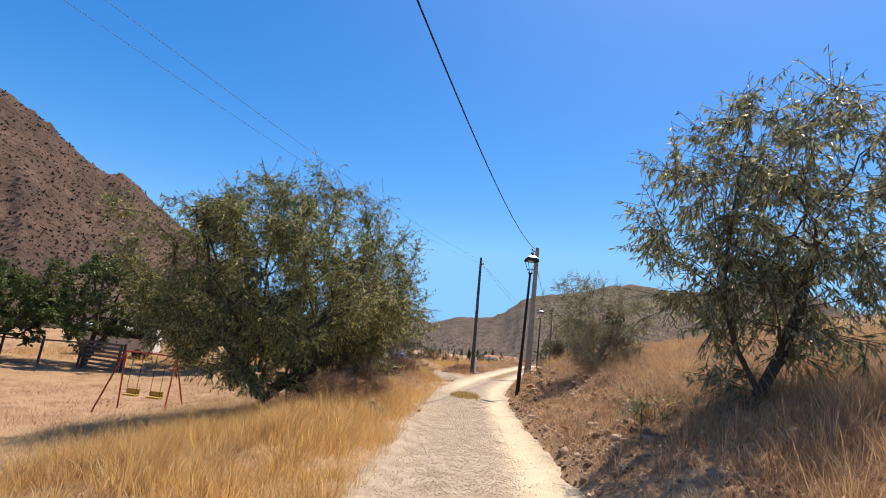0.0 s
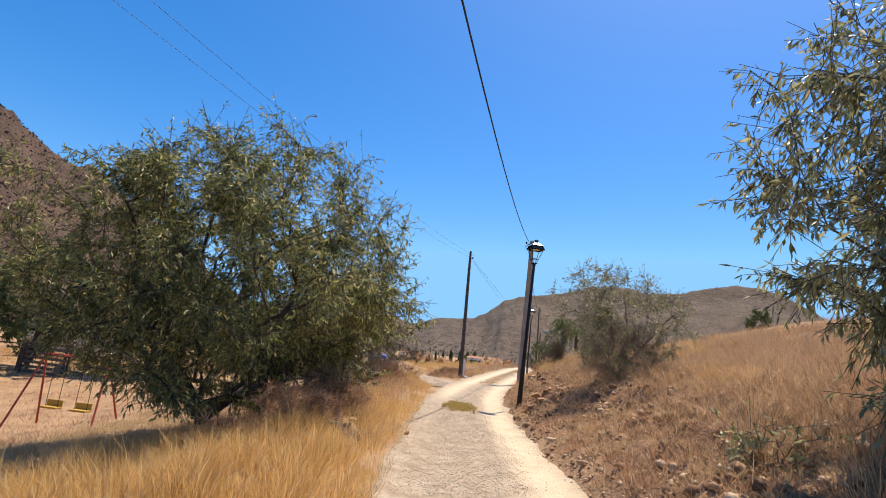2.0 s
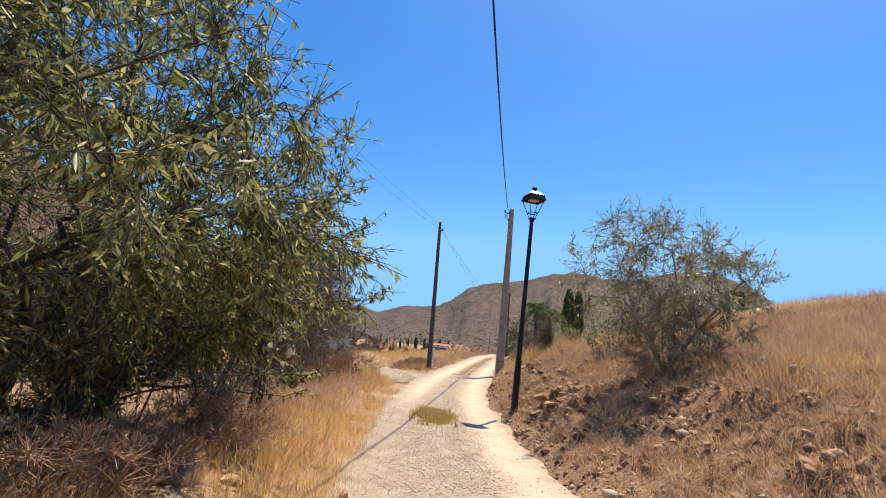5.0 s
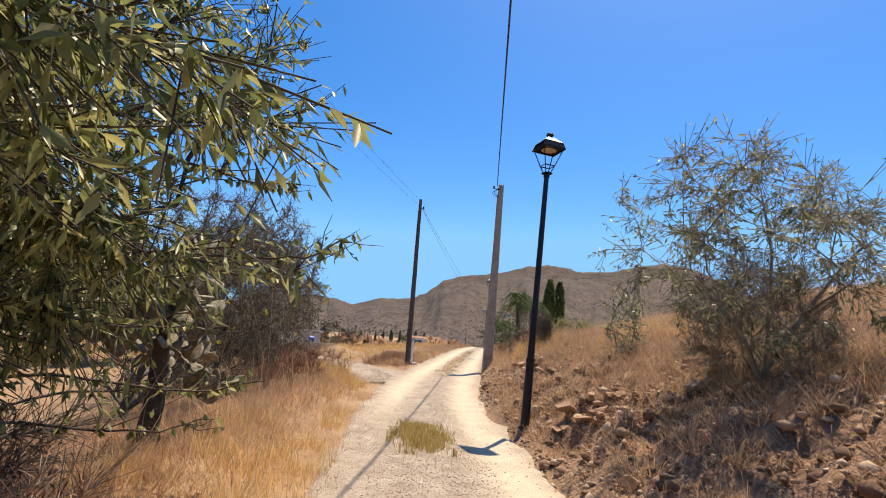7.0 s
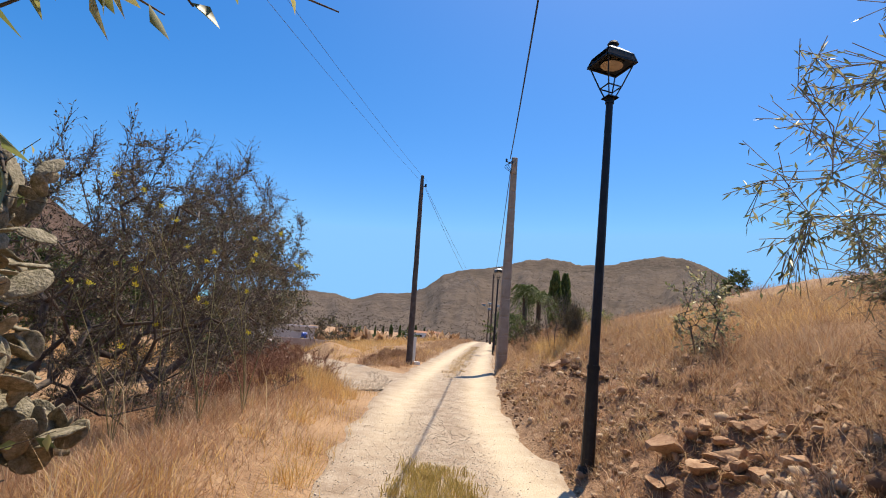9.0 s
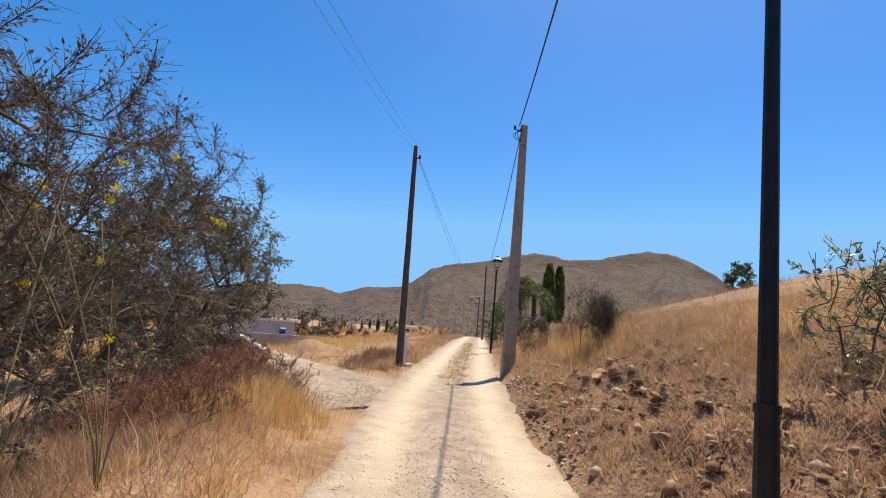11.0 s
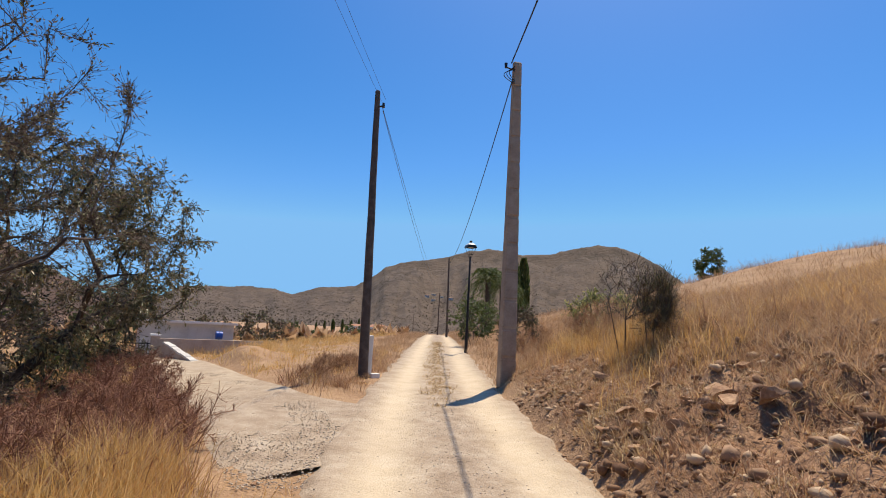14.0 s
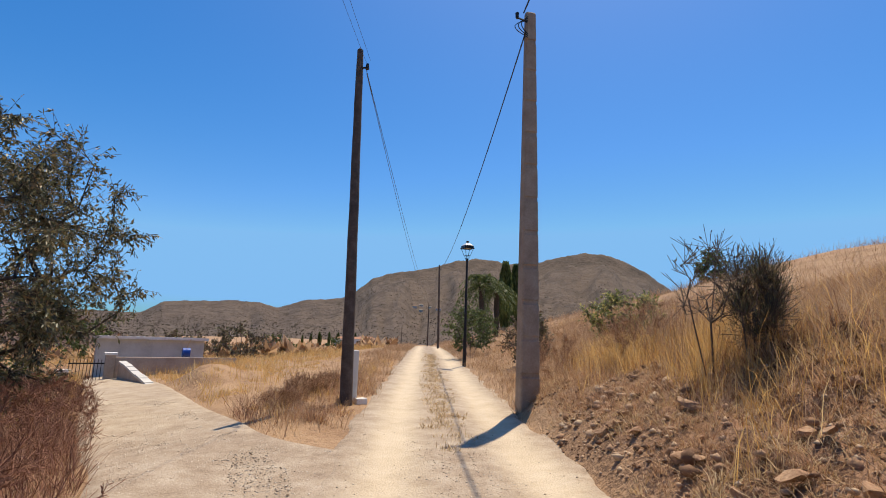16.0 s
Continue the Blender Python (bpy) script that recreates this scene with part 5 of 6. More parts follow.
thing("road_gravel", stones("road_gravel", x, y, road_top(x, y) + 0.001, 0.004 + 0.010 * g.random(len(x)) ** 2, 4), M_roadpebble, "loose pale gravel on the track", "gravel", kind="stuff")
n = 30000
y = 24.5 + 11 * g.random(n) ** 1.3
x = -5.0 + 5.6 * g.random(n)
ld, la = lane_d(x, y)
keep = (ld < lane_w(la) - 0.3) & (np.abs(x - road_x(y)) > 1.35)
x, y = x[keep], y[keep]
thing("lane_gravel", stones("lane_gravel", x, y, land_z(x, y) + 0.022, 0.005 + 0.011 * g.random(len(x)) ** 2, 8), M_roadpebble, "loose gravel at the mouth of the side lane", "gravel", kind="stuff")


# ---- prickly pear ----
def prickly_pear(at):
    ob = root("prickly_pear", at, "drooping prickly pear with pale diseased pads", "cactus")
    bm = bmesh.new()
    bmesh.ops.create_uvsphere(bm, u_segments=14, v_segments=9, radius=1.0)
    for v in bm.verts:
        taper = 1.0 - 0.28 * max(0.0, -v.co.z)
        v.co = Vector((v.co.x * 0.095 * taper, v.co.y * 0.020, (v.co.z + 1) * 0.165))
        v.co.y += 0.012 * math.sin(v.co.x * 22) + 0.02 * noise.noise(v.co * 9)
    me = bpy.data.meshes.new("pad")
    bm.to_mesh(me)
    bm.free()
    for p in me.polygons:
        p.use_smooth = True
    me.materials.append(M_pad)
    stem = [(0, 0, -0.1), (0.05, 0, 0.5), (0.0, 0.05, 1.1), (0.12, 0, 1.75)]
    part("trunk", tube_mesh("trunk", [(stem, [0.11, 0.10, 0.08, 0.05])], 9), M_bark, ob)
    g = np.random.default_rng(5)
    tips = [(Vector(stem[i]) + Vector((dx, dy, 0)), 0.0) for i, dx, dy in ((1, 0, 0), (2, 0, 0), (3, 0, 0), (1, 0.5, 0.3), (1, -0.5, 0.2), (2, 0.45, 0.2), (2, -0.5, -0.2), (2, 0.5, -0.1), (2, -0.3, 0.4))]
    for i in range(330):
        base, lv = tips[int(g.integers(0, len(tips)))]
        rx, ry, rz = g.normal(0, 48), g.normal(0, 35), g.random() * 360
        if g.random() < 0.5:
            rx += 130
        s = 0.48 + 0.34 * g.random()
        m = Matrix.Translation(base) @ pose(0, 0, 0, rx, ry, rz) @ Matrix.Scale(s, 4)
        tip = m @ Vector((0, 0, 0.31))
        if not (0.55 < tip.z < 2.55) or math.hypot(tip.x, tip.y * 1.4) > 1.05:
            continue
        p = new("pad", me)
        p.parent = ob
        p.matrix_local = m
        tips.append((tip, lv + 1))
    return ob


prickly_pear((-2.75, 16.0, zg(-2.75, 16.0)))


# ---- smaller shrubs ----
tree("dry_bush", (-3.3, 13.3, zg(-3.3, 13.3) - 0.05), "dark dead twigs tangled under an almond tree", [[(0, 0, 0), (0, 0, 0.3)], [(-0.2, 0.1, 0), (-0.4, 0.1, 0.5)], [(0.3, 0, 0), (0.6, 0, 0.5)]],
     (0.1, 0, 0.7), (1.2, 1.0, 0.9), 264, 160, 0.02, 2500, 0.04, 0.008, M_deadleaf, M_twig, droop=-0.2, twig=0.3, per=1, twigs=4200, category="bush", twig_r=0.0025)
tree("broom_bush", (4.75, 27.2, zg(4.75, 27.2) - 0.05), "dark upright broom bush on the slope", [[(0, 0, 0), (0, 0, 0.5)], [(0.1, 0, 0), (0.2, 0, 0.6)], [(-0.1, 0, 0), (-0.15, 0, 0.6)]],
     (0.05, 0, 0.66), (0.24, 0.24, 0.5), 201, 90, 0.010, 3400, 0.10, 0.0035, M_oliveleaf, M_twig, droop=-0.9, twig=0.3, twigs=1300, category="bush", twig_r=0.002)
tree("bare_bush", (4.45, 27.5, zg(4.45, 27.5) - 0.05), "leafless grey bush beside a dark broom", [[(0, 0, 0), (0, 0, 0.6), (0.1, 0, 1.2)], [(-0.1, 0, 0), (-0.3, 0, 0.9)]],
     (0.0, 0, 1.05), (0.5, 0.35, 0.55), 202, 60, 0.012, 120, 0.05, 0.01, M_deadleaf, M_twig, droop=-0.5, twig=0.25, twigs=260, category="bush")
for k, (x, y, h, r, m, lab) in enumerate(((7.6, 47.5, 2.6, 1.3, M_darkleaf, "dark green shrub beside the track"), (6.9, 38.5, 1.6, 0.9, M_deadleaf, "straw-coloured dry shrub beside the track"), (8.9, 36.0, 1.5, 1.2, M_almond, "leafy green shrub in dry grass"), (10.0, 55.0, 2.6, 1.8, M_darkleaf, "dark green shrub beside the track"), (-8.5, 60, 2.2, 2.6, M_deadleaf, "large tan dry bush in the field"), (-5.0, 64, 2.4, 2.4, M_deadleaf, "large tan dry bush in the field"), (-17, 68, 3.0, 3.4, M_darkleaf, "dark green thicket behind the shed"), (-4.0, 88, 2.2, 1.7, M_darkleaf, "round green bush in the field"), (4.5, 120, 2.6, 2.6, M_darkleaf, "dark round bush in the valley"), (-2.0, 125, 2.4, 2.4, M_darkleaf, "dark round bush in the valley"), (-7.0, 36.5, 1.2, 1.1, M_darkleaf, "low green bush by the gate"), (4.5, 20.6, 1.2, 0.5, M_greyleaf, "small leafy sapling on the bank"), (2.8, 8.0, 0.6, 0.36, M_greyleaf, "low leafy almond shoots on the bank"))):
    q = max(0.05, 0.028 * r + 0.0009 * y)
    tree("shrub", (x, y, zg(x, y) - 0.05), lab, [[(0, 0, 0), (0, 0, h * 0.3)], [(0.1, 0, 0), (r * 0.4, 0, h * 0.4)], [(-0.1, 0, 0), (-r * 0.4, 0, h * 0.4)]],
         (0, 0, h * 0.55), (r, r, h * 0.5), 220 + k, 70, 0.03 if r > 0.6 else 0.012, int(2600 if r > 0.6 else 800 if r > 0.4 else 300), q * 1.6, q * 0.42, m, M_twig, droop=0.1, twig=0.3, per=5, category="bush")
tree("eucalyptus", (34.4, 62.0, zg(34.4, 62) - 0.6), "lone eucalyptus on the hill crest", [[(0, 0, 0), (0, 0, 1.2), (0.1, 0, 2.4)], [(0, 0, 1.0), (0.5, 0, 2.0)]],
     (0, 0, 3.0), (1.5, 1.3, 1.8), 301, 80, 0.12, 4200, 0.24, 0.05, M_darkleaf, M_bark, droop=0.5, twig=0.4, per=6)
P, s = meadow(230, 3.9, 7.0, 28, 37, lambda x, y: step(1.2, 2.0, right_d(x, y)), 9, 0.1, 41)
thing("dry_stalks", blades("dry_stalks", P, 0.85 * s, 0.5, 0.003, 42), M_dry, "tall thin dry stalks above the track", "stalks", kind="stuff")
P, s = meadow(35, -3.2, -1.3, 14, 24, lambda x, y: 0.7 * np.ones_like(x), 8, 0.12, 43)
thing("roadside_stalks", blades("roadside_stalks", P, 0.8 * s, 0.7, 0.003, 44), M_straw, "thin bare stalks rising from the verge", "stalks", kind="stuff")


for k, (x, y, r, h) in enumerate(((-2.1, 25.8, 0.8, 0.85), (-2.9, 27.0, 0.9, 0.95), (-3.05, 28.9, 0.75, 0.8), (-2.3, 23.9, 0.6, 0.65), (-3.2, 25.2, 0.7, 0.8), (-2.2, 22.2, 0.55, 0.6), (-3.2, 23.0, 0.7, 0.8), (-3.45, 30.5, 0.75, 0.85), (-4.1, 32.1, 0.8, 0.85), (-4.75, 33.6, 0.8, 0.85), (-5.3, 35.1, 0.8, 0.8), (0.05, 33.6, 0.45, 0.4), (-0.4, 32.3, 0.4, 0.32), (0.65, 35.0, 0.45, 0.4), (5.6, 30.4, 0.6, 0.9), (5.2, 33.0, 0.6, 0.9), (-2.3, 10.5, 0.6, 0.55), (-2.55, 11.4, 0.7, 0.6), (-2.2, 12.4, 0.6, 0.55), (-2.9, 9.9, 0.55, 0.45))):
    tree("dry_shrub", (x, y, zg(x, y) - 0.05), "low tangled red-brown dry shrub on the verge", [[(0, 0, 0), (0, 0, h * 0.2)], [(0.1, 0, 0), (r * 0.4, 0, h * 0.3)], [(-0.1, 0, 0), (-r * 0.4, 0, h * 0.3)]],
         (0, 0, h * 0.5), (r * 1.15, r * 1.15, h * 0.55), 420 + k, 150, 0.007, 1100, 0.035, 0.006, M_weed if y < 13 or y > 31.5 and x > -2 else M_redtwig, M_weed if y < 13 or x > 4 or y > 31.5 and x > -2 else M_redtwig, droop=-0.3, twig=0.13, twigs=1800, limit=12, twig_r=0.0024, category="bush")


M_flower = paint("fennel_flowers", [(0.50, 0.40, 0.03), (0.68, 0.58, 0.06)], 4, 0.7, 0, island=0.6, leaf=0.3)
M_stem = paint("fennel_stems", [(0.16, 0.15, 0.06), (0.26, 0.22, 0.10)], 4, 0.8, 0, island=0.4)


def fennel(x, y, h, seed):
    ob = root("fennel", (x, y, zg(x, y) - 0.03), "tall thin wild fennel with yellow flower heads", "plant", "wild fennel on the verge")
    g = np.random.default_rng(seed)
    runs, tips = [], []
    for k in range(4):
        a, out = g.random() * 6.28, 0.15 + 0.35 * g.random()
        hh = h * (0.65 + 0.35 * g.random())
        pts = [(math.cos(a) * out * t ** 1.5 * hh, math.sin(a) * out * t ** 1.5 * hh, hh * t) for t in np.linspace(0, 1, 7)]
        runs.append((pts, np.linspace(0.007, 0.003, 7)))
        tips.append(pts[-1])
        for q in (3, 4, 5):
            b = g.random() * 6.28
            e = (pts[q][0] + math.cos(b) * 0.16, pts[q][1] + math.sin(b) * 0.16, pts[q][2] + 0.28)
            runs.append(([pts[q], e], [0.003, 0.002]))
            tips.append(e)
    part("stem", tube_mesh("stem", runs, 5), M_stem, ob)
    for p in tips[::3]:
        n = 22
        D = g.normal(size=(n, 3)) * np.array([1, 1, 0.4]) + np.array([0, 0, 0.9])
        B = np.repeat(np.array([p]), n, 0) + g.normal(0, 0.012, (n, 3))
        part("flower_head", leaf_mesh("flower_head", B, D, np.full(n, 0.035), np.full(n, 0.006), seed), M_flower, ob)


for k, (x, y, h) in enumerate(((-2.2, 19.0, 2.9), (-2.7, 19.2, 2.7), (-1.9, 19.6, 2.0), (-2.9, 18.7, 2.2))):
    fennel(x, y, h, 500 + k)


def palm(at, h, seed):
    ob = root("palm_tree", at, "date palm with a thick trunk and arching fronds", "palm", "palms by the track")
    g = np.random.default_rng(seed)
    zs = np.linspace(-0.2, h, 20)
    part("trunk", tube_mesh("trunk", [([(0.03 * math.sin(z), 0, z) for z in zs], [0.20 + 0.04 * (i % 2) for i in range(20)])], 10), M_bark, ob)
    for k in range(46):
        a, e0, ln = g.random() * 6.28, -0.25 + 1.6 * g.random(), 2.3 + 0.6 * g.random()
        t = np.linspace(0, 1, 14)
        rad = ln * t * math.cos(e0) * (1 - 0.15 * t)
        zz = h + ln * t * math.sin(e0) - 1.25 * ln * t ** 2.2 * 0.55
        c = np.stack([np.cos(a) * rad, np.sin(a) * rad, zz], -1)
        B = np.repeat(c[2:], 6, 0)
        side = np.array([-math.sin(a), math.cos(a), 0])
        sg = np.tile(np.array([1, -1, 1, -1, 1, -1.0]), 12)[:, None]
        D = side * sg + (np.repeat(np.gradient(c, axis=0)[2:], 6, 0) / 0.15) * 0.7 + g.normal(0, 0.2, (len(B), 3))
        D[:, 2] -= 0.25
        part("frond", leaf_mesh("frond", B, D, np.full(len(B), 0.42), np.full(len(B), 0.022), seed + k), M_darkleaf, ob)
    return ob


palm((12.5, 61, zg(12.5, 61)), 4.2, 1)
palm((14.4, 63, zg(14.4, 63)), 3.6, 2)


def cypress(x, y, h, z=None):
    ob = root("cypress", (x, y, zg(x, y) if z is None else z), "narrow dark cypress tree", "cypress", "cypresses in the valley")
    g = np.random.default_rng(int(abs(x * 7 + y)))
    n = 900
    t = g.random(n)
    r = h * 0.105 * np.sin(np.clip(t * 0.93 + 0.07, 0, 1) * math.pi) ** 0.6 * (1 - 0.35 * t) * (0.75 + 0.35 * g.random(n))
    a = g.random(n) * 6.28
    B = np.stack([np.cos(a) * r, np.sin(a) * r, t * h * 0.95 + 0.3], -1)
    D = np.stack([np.cos(a) * 0.35, np.sin(a) * 0.35, np.ones(n)], -1)
    part("crown", leaf_mesh("crown", B, D, np.full(n, h * 0.11), np.full(n, h * 0.022), 3), M_darkleaf, ob)
    part("trunk", bar_bm(bmesh.new(), (0, 0, -0.2), (0, 0, h * 0.8), 0.09, 8, 0.03), M_bark, ob)


cypress(21.5, 80, 7.6)
cypress(23.2, 81, 7.2)
for k in range(9):
    cypress(-4 + 2.6 * k + (k % 3), 262 + 3 * (k % 4), 4.6 + 1.3 * ((k * 7) % 5) / 4)


# ---- shed, gate and walls ----
def wall_box(name, a, b, z0, z1, thick, mat, label, cat="wall", kind="structure"):
    a, b = Vector((*a, 0)), Vector((*b, 0))
    d = b - a
    bm = box_bm(bmesh.new(), (d.length, thick, z1 - z0), ((a.x + b.x) / 2, (a.y + b.y) / 2, z0), math.degrees(math.atan2(d.y, d.x)), 0.01)
    me = bpy.data.meshes.new(name)
    bm.to_mesh(me)
    bm.free()
    return thing(name, me, mat, label, cat, kind=kind)


def shed():
    ob = root("shed", (-9.0, 48.3, -1.25), "low white shed with a flat pale roof", "shed")
    T = pose(0, 0, 0, 0, 0, 20)
    L, W, H = 4.3, 3.2, 2.24

    def pt(bm):
        bmesh.ops.transform(bm, matrix=T, verts=bm.verts)
        return bm
    part("front_wall", pt(box_bm(bmesh.new(), (L, 0.15, H), (L / 2, 0.075, 0))), M_greywall, ob)
    part("back_wall", pt(box_bm(bmesh.new(), (L, 0.15, H), (L / 2, W - 0.075, 0))), M_greywall, ob)
    part("side_wall", pt(box_bm(bmesh.new(), (0.15, W - 0.31, H), (0.075, W / 2, 0))), M_greywall, ob)
    part("side_wall", pt(box_bm(bmesh.new(), (0.15, W - 0.31, H), (L - 0.075, W / 2, 0))), M_greywall, ob)
    roof = part("roof", pt(box_bm(bmesh.new(), (L + 0.2, W + 0.2, 0.06), (L / 2, W / 2, H + 0.004))), M_white, ob)
    for i in range(14):
        part("roof_rib", pt(box_bm(bmesh.new(), (0.05, W + 0.16, 0.03), (0.15 + i * (L - 0.3) / 13, W / 2, H + 0.066))), M_roofsheet, roof)
    part("roof_edge", pt(box_bm(bmesh.new(), (L + 0.3, 0.10, 0.12), (L / 2, -0.15, H))), M_white, ob)
    part("roof_edge", pt(box_bm(bmesh.new(), (0.10, W + 0.2, 0.12), (-0.15, W / 2, H))), M_white, ob)
    for i in range(3):
        part("wall_strip", pt(box_bm(bmesh.new(), (0.04, 0.02, H - 0.1), (0.9 + i * 1.2, -0.012, 0))), M_roofsheet, ob)


shed()
wall_box("wall_beige", (-7.45, 45.9), (-3.2, 47.6), -1.2, 0.32, 0.2, M_beige, "rough sandy garden wall in front of the shed")
pil = root("gate_pillar", (-7.6, 45.8, -1.1), "whitewashed gate pillar with a flat cap", "pillar", "gate pillars")
part("pillar", box_bm(bmesh.new(), (0.34, 0.34, 1.5), (0, 0, 0), 20, 0.01), M_beige, pil)
part("cap", box_bm(bmesh.new(), (0.44, 0.44, 0.10), (0, 0, 1.504), 20, 0.02), M_white, pil)
copy_thing(pil, pose(-9.0, 45.3, -1.75))


def gate():
    ob = root("metal_gate", (-8.85, 45.35, -1.0), "dark iron bar gate across the lane", "gate")
    T = pose(0, 0, 0, 0, 0, 20)
    for z in (0.12, 1.05):
        bm = box_bm(bmesh.new(), (1.2, 0.03, 0.05), (0.6, 0, z))
        bmesh.ops.transform(bm, matrix=T, verts=bm.verts)
        part("rail", bm, M_iron, ob)
    for i in range(11):
        bm = box_bm(bmesh.new(), (0.022, 0.022, 1.15), (0.03 + i * 0.114, 0, 0.08))
        bmesh.ops.transform(bm, matrix=T, verts=bm.verts)
        part("bar", bm, M_iron, ob)


gate()
pts = [(-7.1 + 3.4 * k / 9, 45.6 - 7.1 * k / 9) for k in range(10)]
low = root("low_wall", (0, 0, 0), "low rubble wall with white coping stones", "wall")
def sloped_box(bm, a, b, za, zb, low_z, thick):
    """A wall piece from a to b whose top runs from za to zb."""
    a, b = Vector((*a, 0)), Vector((*b, 0))
    side = Vector((-(b - a).y, (b - a).x, 0)).normalized() * thick / 2
    vs = [bm.verts.new((p + q * side + Vector((0, 0, z)))) for p, z1 in ((a, za), (b, zb)) for q in (-1, 1) for z in (low_z if low_z is not None else z1 - 0.07, z1)]
    for f in ((0, 1, 3, 2), (4, 6, 7, 5), (0, 4, 5, 1), (2, 3, 7, 6), (1, 5, 7, 3), (0, 2, 6, 4)):
        bm.faces.new([vs[k] for k in f])
    bmesh.ops.recalc_face_normals(bm, faces=bm.faces)
    return bm


for i, (a, b) in enumerate(zip(pts[:-1], pts[1:])):
    za, zb = 0.12 - 0.066 * i, 0.12 - 0.066 * (i + 1)
    part("section", sloped_box(bmesh.new(), a, b, za, zb, -1.4, 0.22), M_beige, low)
    c0 = tuple(p + (q - p) * 0.03 for p, q in zip(a, b))
    c1 = tuple(p + (q - p) * 0.96 for p, q in zip(a, b))
    wob = 0.012 * ((i * 5) % 3)
    part("coping_stone", sloped_box(bmesh.new(), c0, c1, za + 0.073 + wob, zb + 0.073 + wob, None, 0.26), M_greywall, low)
barrel = root("barrel", (-5.35, 48.0, 0.32), "blue plastic barrel lying on the wall", "barrel")
bm = cyl_bm(bmesh.new(), 0.2, 0.2, 0.3, pose(0, 0, 0.17, 0, 90, 20), 18)
cyl_bm(bm, 0.21, 0.21, 0.05, pose(0, 0, 0.17, 0, 90, 20), 18)
part("drum", bm, M_blue, barrel)
part("rope", bar_bm(bmesh.new(), (0, 0, 0.35), (0.15, 0, 0.75), 0.012, 6), M_straw, barrel)


# ---- play yard ----
def swing_set():
    ob = root("swing_set", (-10.0, 17.0, zg(-10.0, 17.0)), "rusty red swing set with two ochre seats", "swing set")
    h, w = 1.85, 0.85
    part("top_bar", bar_bm(bmesh.new(), (-w, 0, h), (w, 0, h), 0.028, 10), M_red, ob)
    for sx in (-1, 1):
        for sy in (-1, 1):
            part("leg", bar_bm(bmesh.new(), (sx * w, 0, h), (sx * (w + 0.28), sy * 0.62, -0.05), 0.026, 10), M_red, ob)
    for sx in (-0.4, 0.38):
        for k in (-0.16, 0.16):
            part("chain", bar_bm(bmesh.new(), (sx + k, 0, h), (sx + k, 0, 0.52), 0.008, 6), M_iron, ob)
        part("seat", box_bm(bmesh.new(), (0.42, 0.24, 0.05), (sx, 0, 0.48), 0, 0.012), M_yellow, ob)
        part("seat_back", box_bm(bmesh.new(), (0.42, 0.03, 0.16), (sx, 0.115, 0.53), 0, 0.008), M_yellow, ob)


swing_set()


def yard_fence():
    ob = root("fence", (-26.0, 30.5, zg(-26, 30.5)), "old wooden rail fence at the yard's edge", "fence")
    for i in range(6):
        part("post", bar_bm(bmesh.new(), (-5 + i * 2.2, -1.0 + 0.25 * i, -0.3), (-5 + i * 2.2 + 0.05, -1.0 + 0.25 * i, 1.6 + (1.2 if i == 2 else 0)), 0.07, 8), M_bark, ob)
    for i in range(5):
        z = 1.25 + 0.1 * (i % 2)
        part("rail", bar_bm(bmesh.new(), (-5 + i * 2.2 - 0.3, -1.08 + 0.25 * i, z), (-5 + i * 2.2 + 2.4, -0.85 + 0.25 * i, z + 0.12), 0.045, 7), M_twig, ob)
    pal = root("pallet_fence", (-20.5, 30.0, zg(-20.5, 30)), "grey slatted timber panel under the trees", "fence")
    for i in range(7):
        part("slat", box_bm(bmesh.new(), (2.6, 0.04, 0.13), (0, 0.03 * (i % 2), 0.1 + i * 0.24), -8, 0.006), M_twig, pal)
    for s in (-1.2, 1.2):
        part("post", box_bm(bmesh.new(), (0.1, 0.1, 1.8), (s, 0.09, -0.1), -8, 0.01), M_bark, pal)


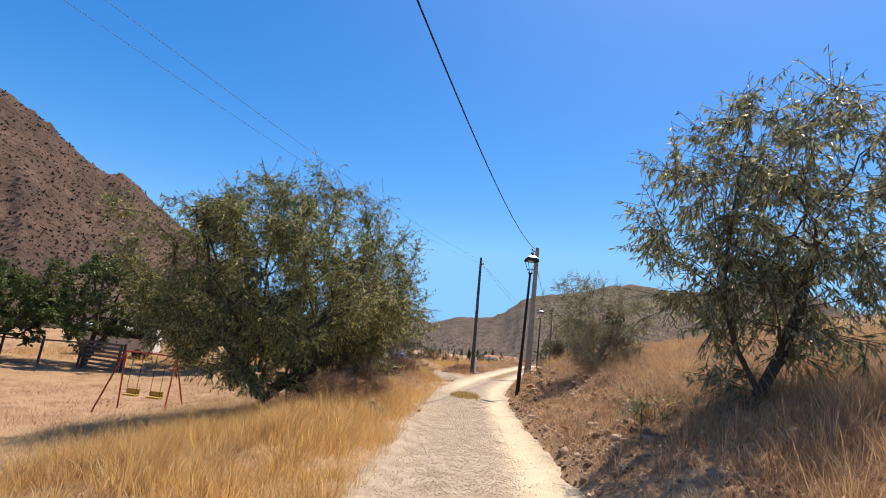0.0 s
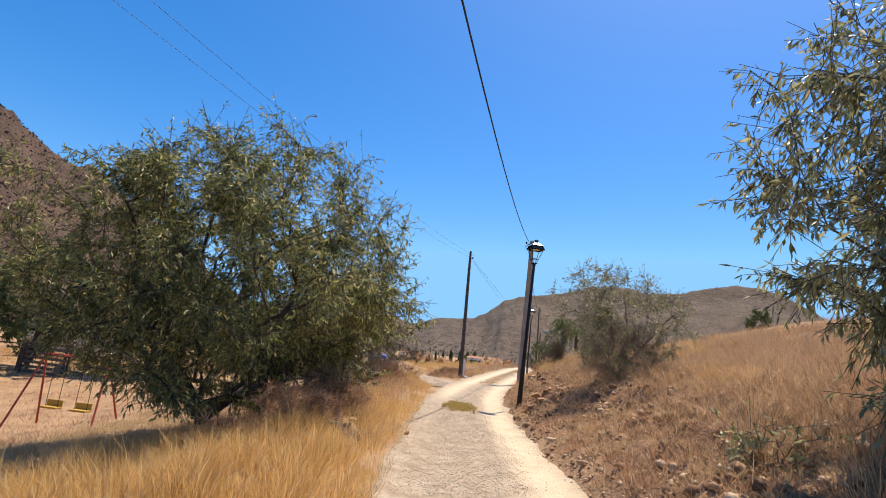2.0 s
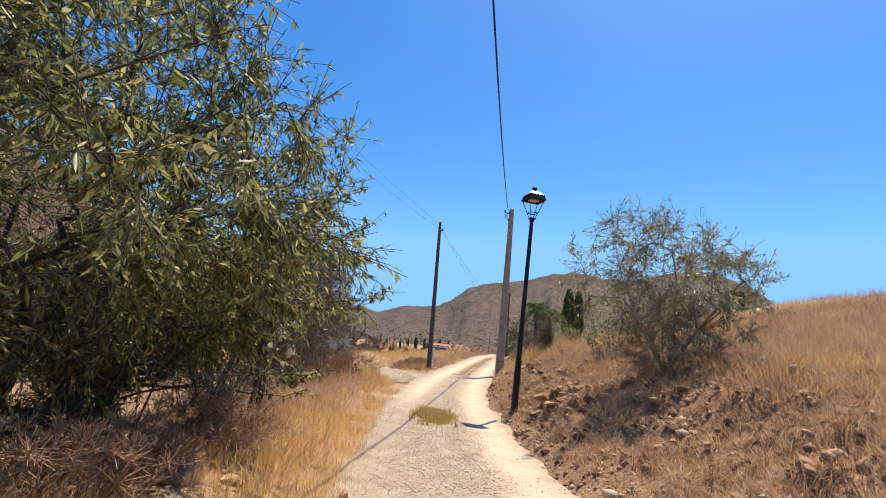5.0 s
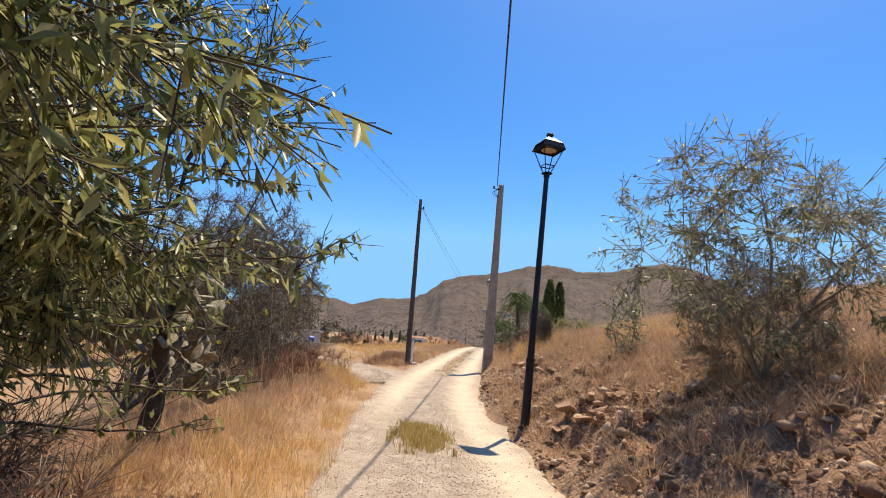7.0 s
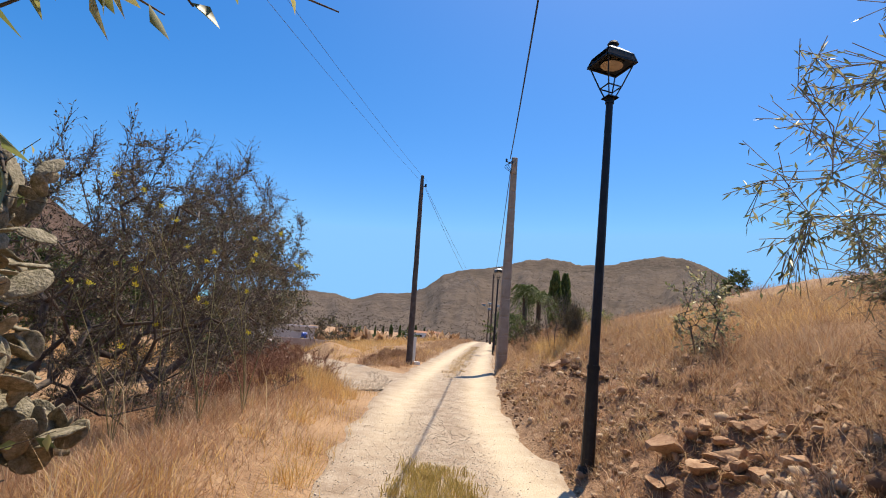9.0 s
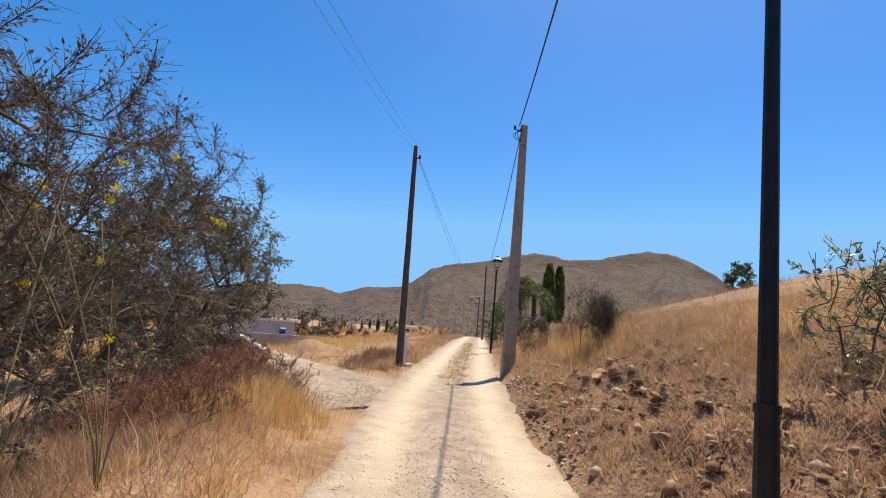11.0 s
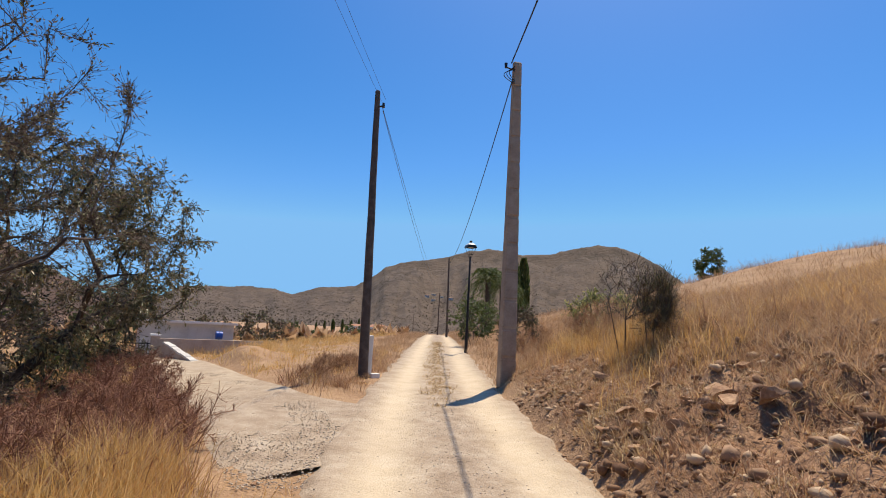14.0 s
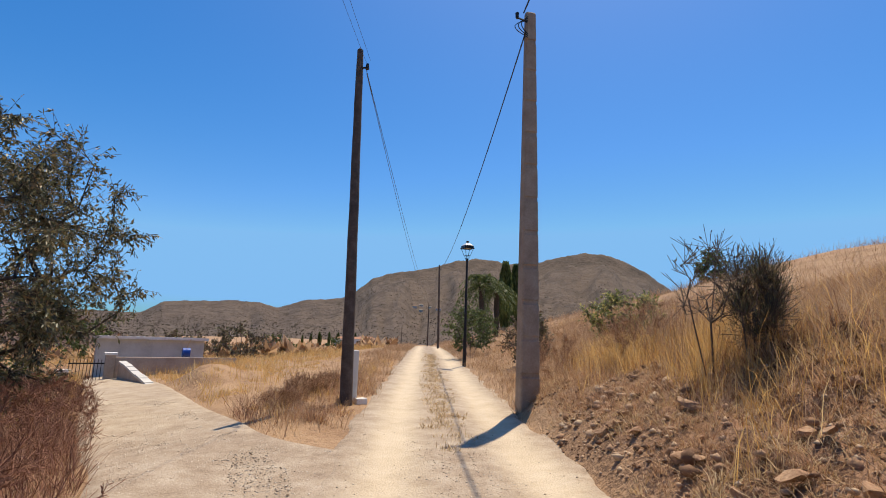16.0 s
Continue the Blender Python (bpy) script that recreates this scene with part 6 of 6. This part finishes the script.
yard_fence()
hut = root("white_van", (-24.5, 37.5, zg(-24.5, 37.5) + 0.0), "white van parked behind dark trees", "van")
bm = box_bm(bmesh.new(), (5.0, 1.9, 1.75), (0, 0, 0.35), 15, 0.18)
part("body", bm, M_white, hut)
for sx in (-1.5, 1.5):
    for sy in (-0.9, 0.9):
        p = Vector((sx, sy, 0.33))
        p.rotate(Euler((0, 0, radians(15))))
        part("wheel", cyl_bm(bmesh.new(), 0.33, 0.33, 0.2, Matrix.Translation(p) @ pose(0, 0, 0, 90, 0, 15), 20), M_iron, hut)
part("windscreen", box_bm(bmesh.new(), (3.2, 1.93, 0.5), (0.1, 0, 1.35), 15, 0.03), M_iron, hut)


# ---- far houses ----
def on_far(az, el):
    """The place on the far hill seen at that azimuth and height."""
    X, Y, Z = far_grid
    j = int(np.argmin(np.abs(np.degrees(np.arctan2(X[0], Y[0])) - az)))
    e = np.degrees(np.arctan2(Z[:, j] - 1.45, np.hypot(X[:, j], Y[:, j] - 12)))
    i = int(np.argmax(e >= el))
    return X[i, j], Y[i, j], Z[i, j]


def far_house(at, w, d, h, roof=M_tile, turn=0.0):
    ob = root("house", (at[0], at[1], at[2] - 0.6), "small distant white house with a low roof", "house", "houses in the valley")
    ob.rotation_euler.z = radians(turn)
    part("wall", box_bm(bmesh.new(), (w, d, h + 0.6), (0, 0, 0)), M_white, ob)
    bm = box_bm(bmesh.new(), (w + 0.6, d + 0.6, 0.9), (0, 0, h + 0.604), 0, 0, 0.55)
    part("roof", bm, roof, ob)
    for k in (-0.28, 0.05, 0.3):
        part("window", box_bm(bmesh.new(), (w * 0.12, 0.12, h * 0.35), (w * k, -d / 2 - 0.03, 0.6 + h * 0.35)), M_iron, ob)
    part("door", box_bm(bmesh.new(), (w * 0.1, 0.12, h * 0.65), (w * -0.12, -d / 2 - 0.03, 0.6)), M_polewood, ob)


for az, el, w in ((10.3, 3.2, 7), (11.0, 3.4, 8), (11.7, 3.15, 6), (12.6, 2.9, 7), (10.8, 2.7, 6)):
    far_house(on_far(az, el), w, w * 0.7, 2.8, M_tile if w % 2 else M_beige, 12 * math.sin(az))
for x, y, w in ((16, 262, 12), (-16, 250, 9), (24, 268, 8)):
    far_house((x, y, zg(x, y)), w, 7, 3.0, M_tile, 5)
far_house((52, 150, zg(52, 150)), 9, 6, 2.4, M_beige, -20)
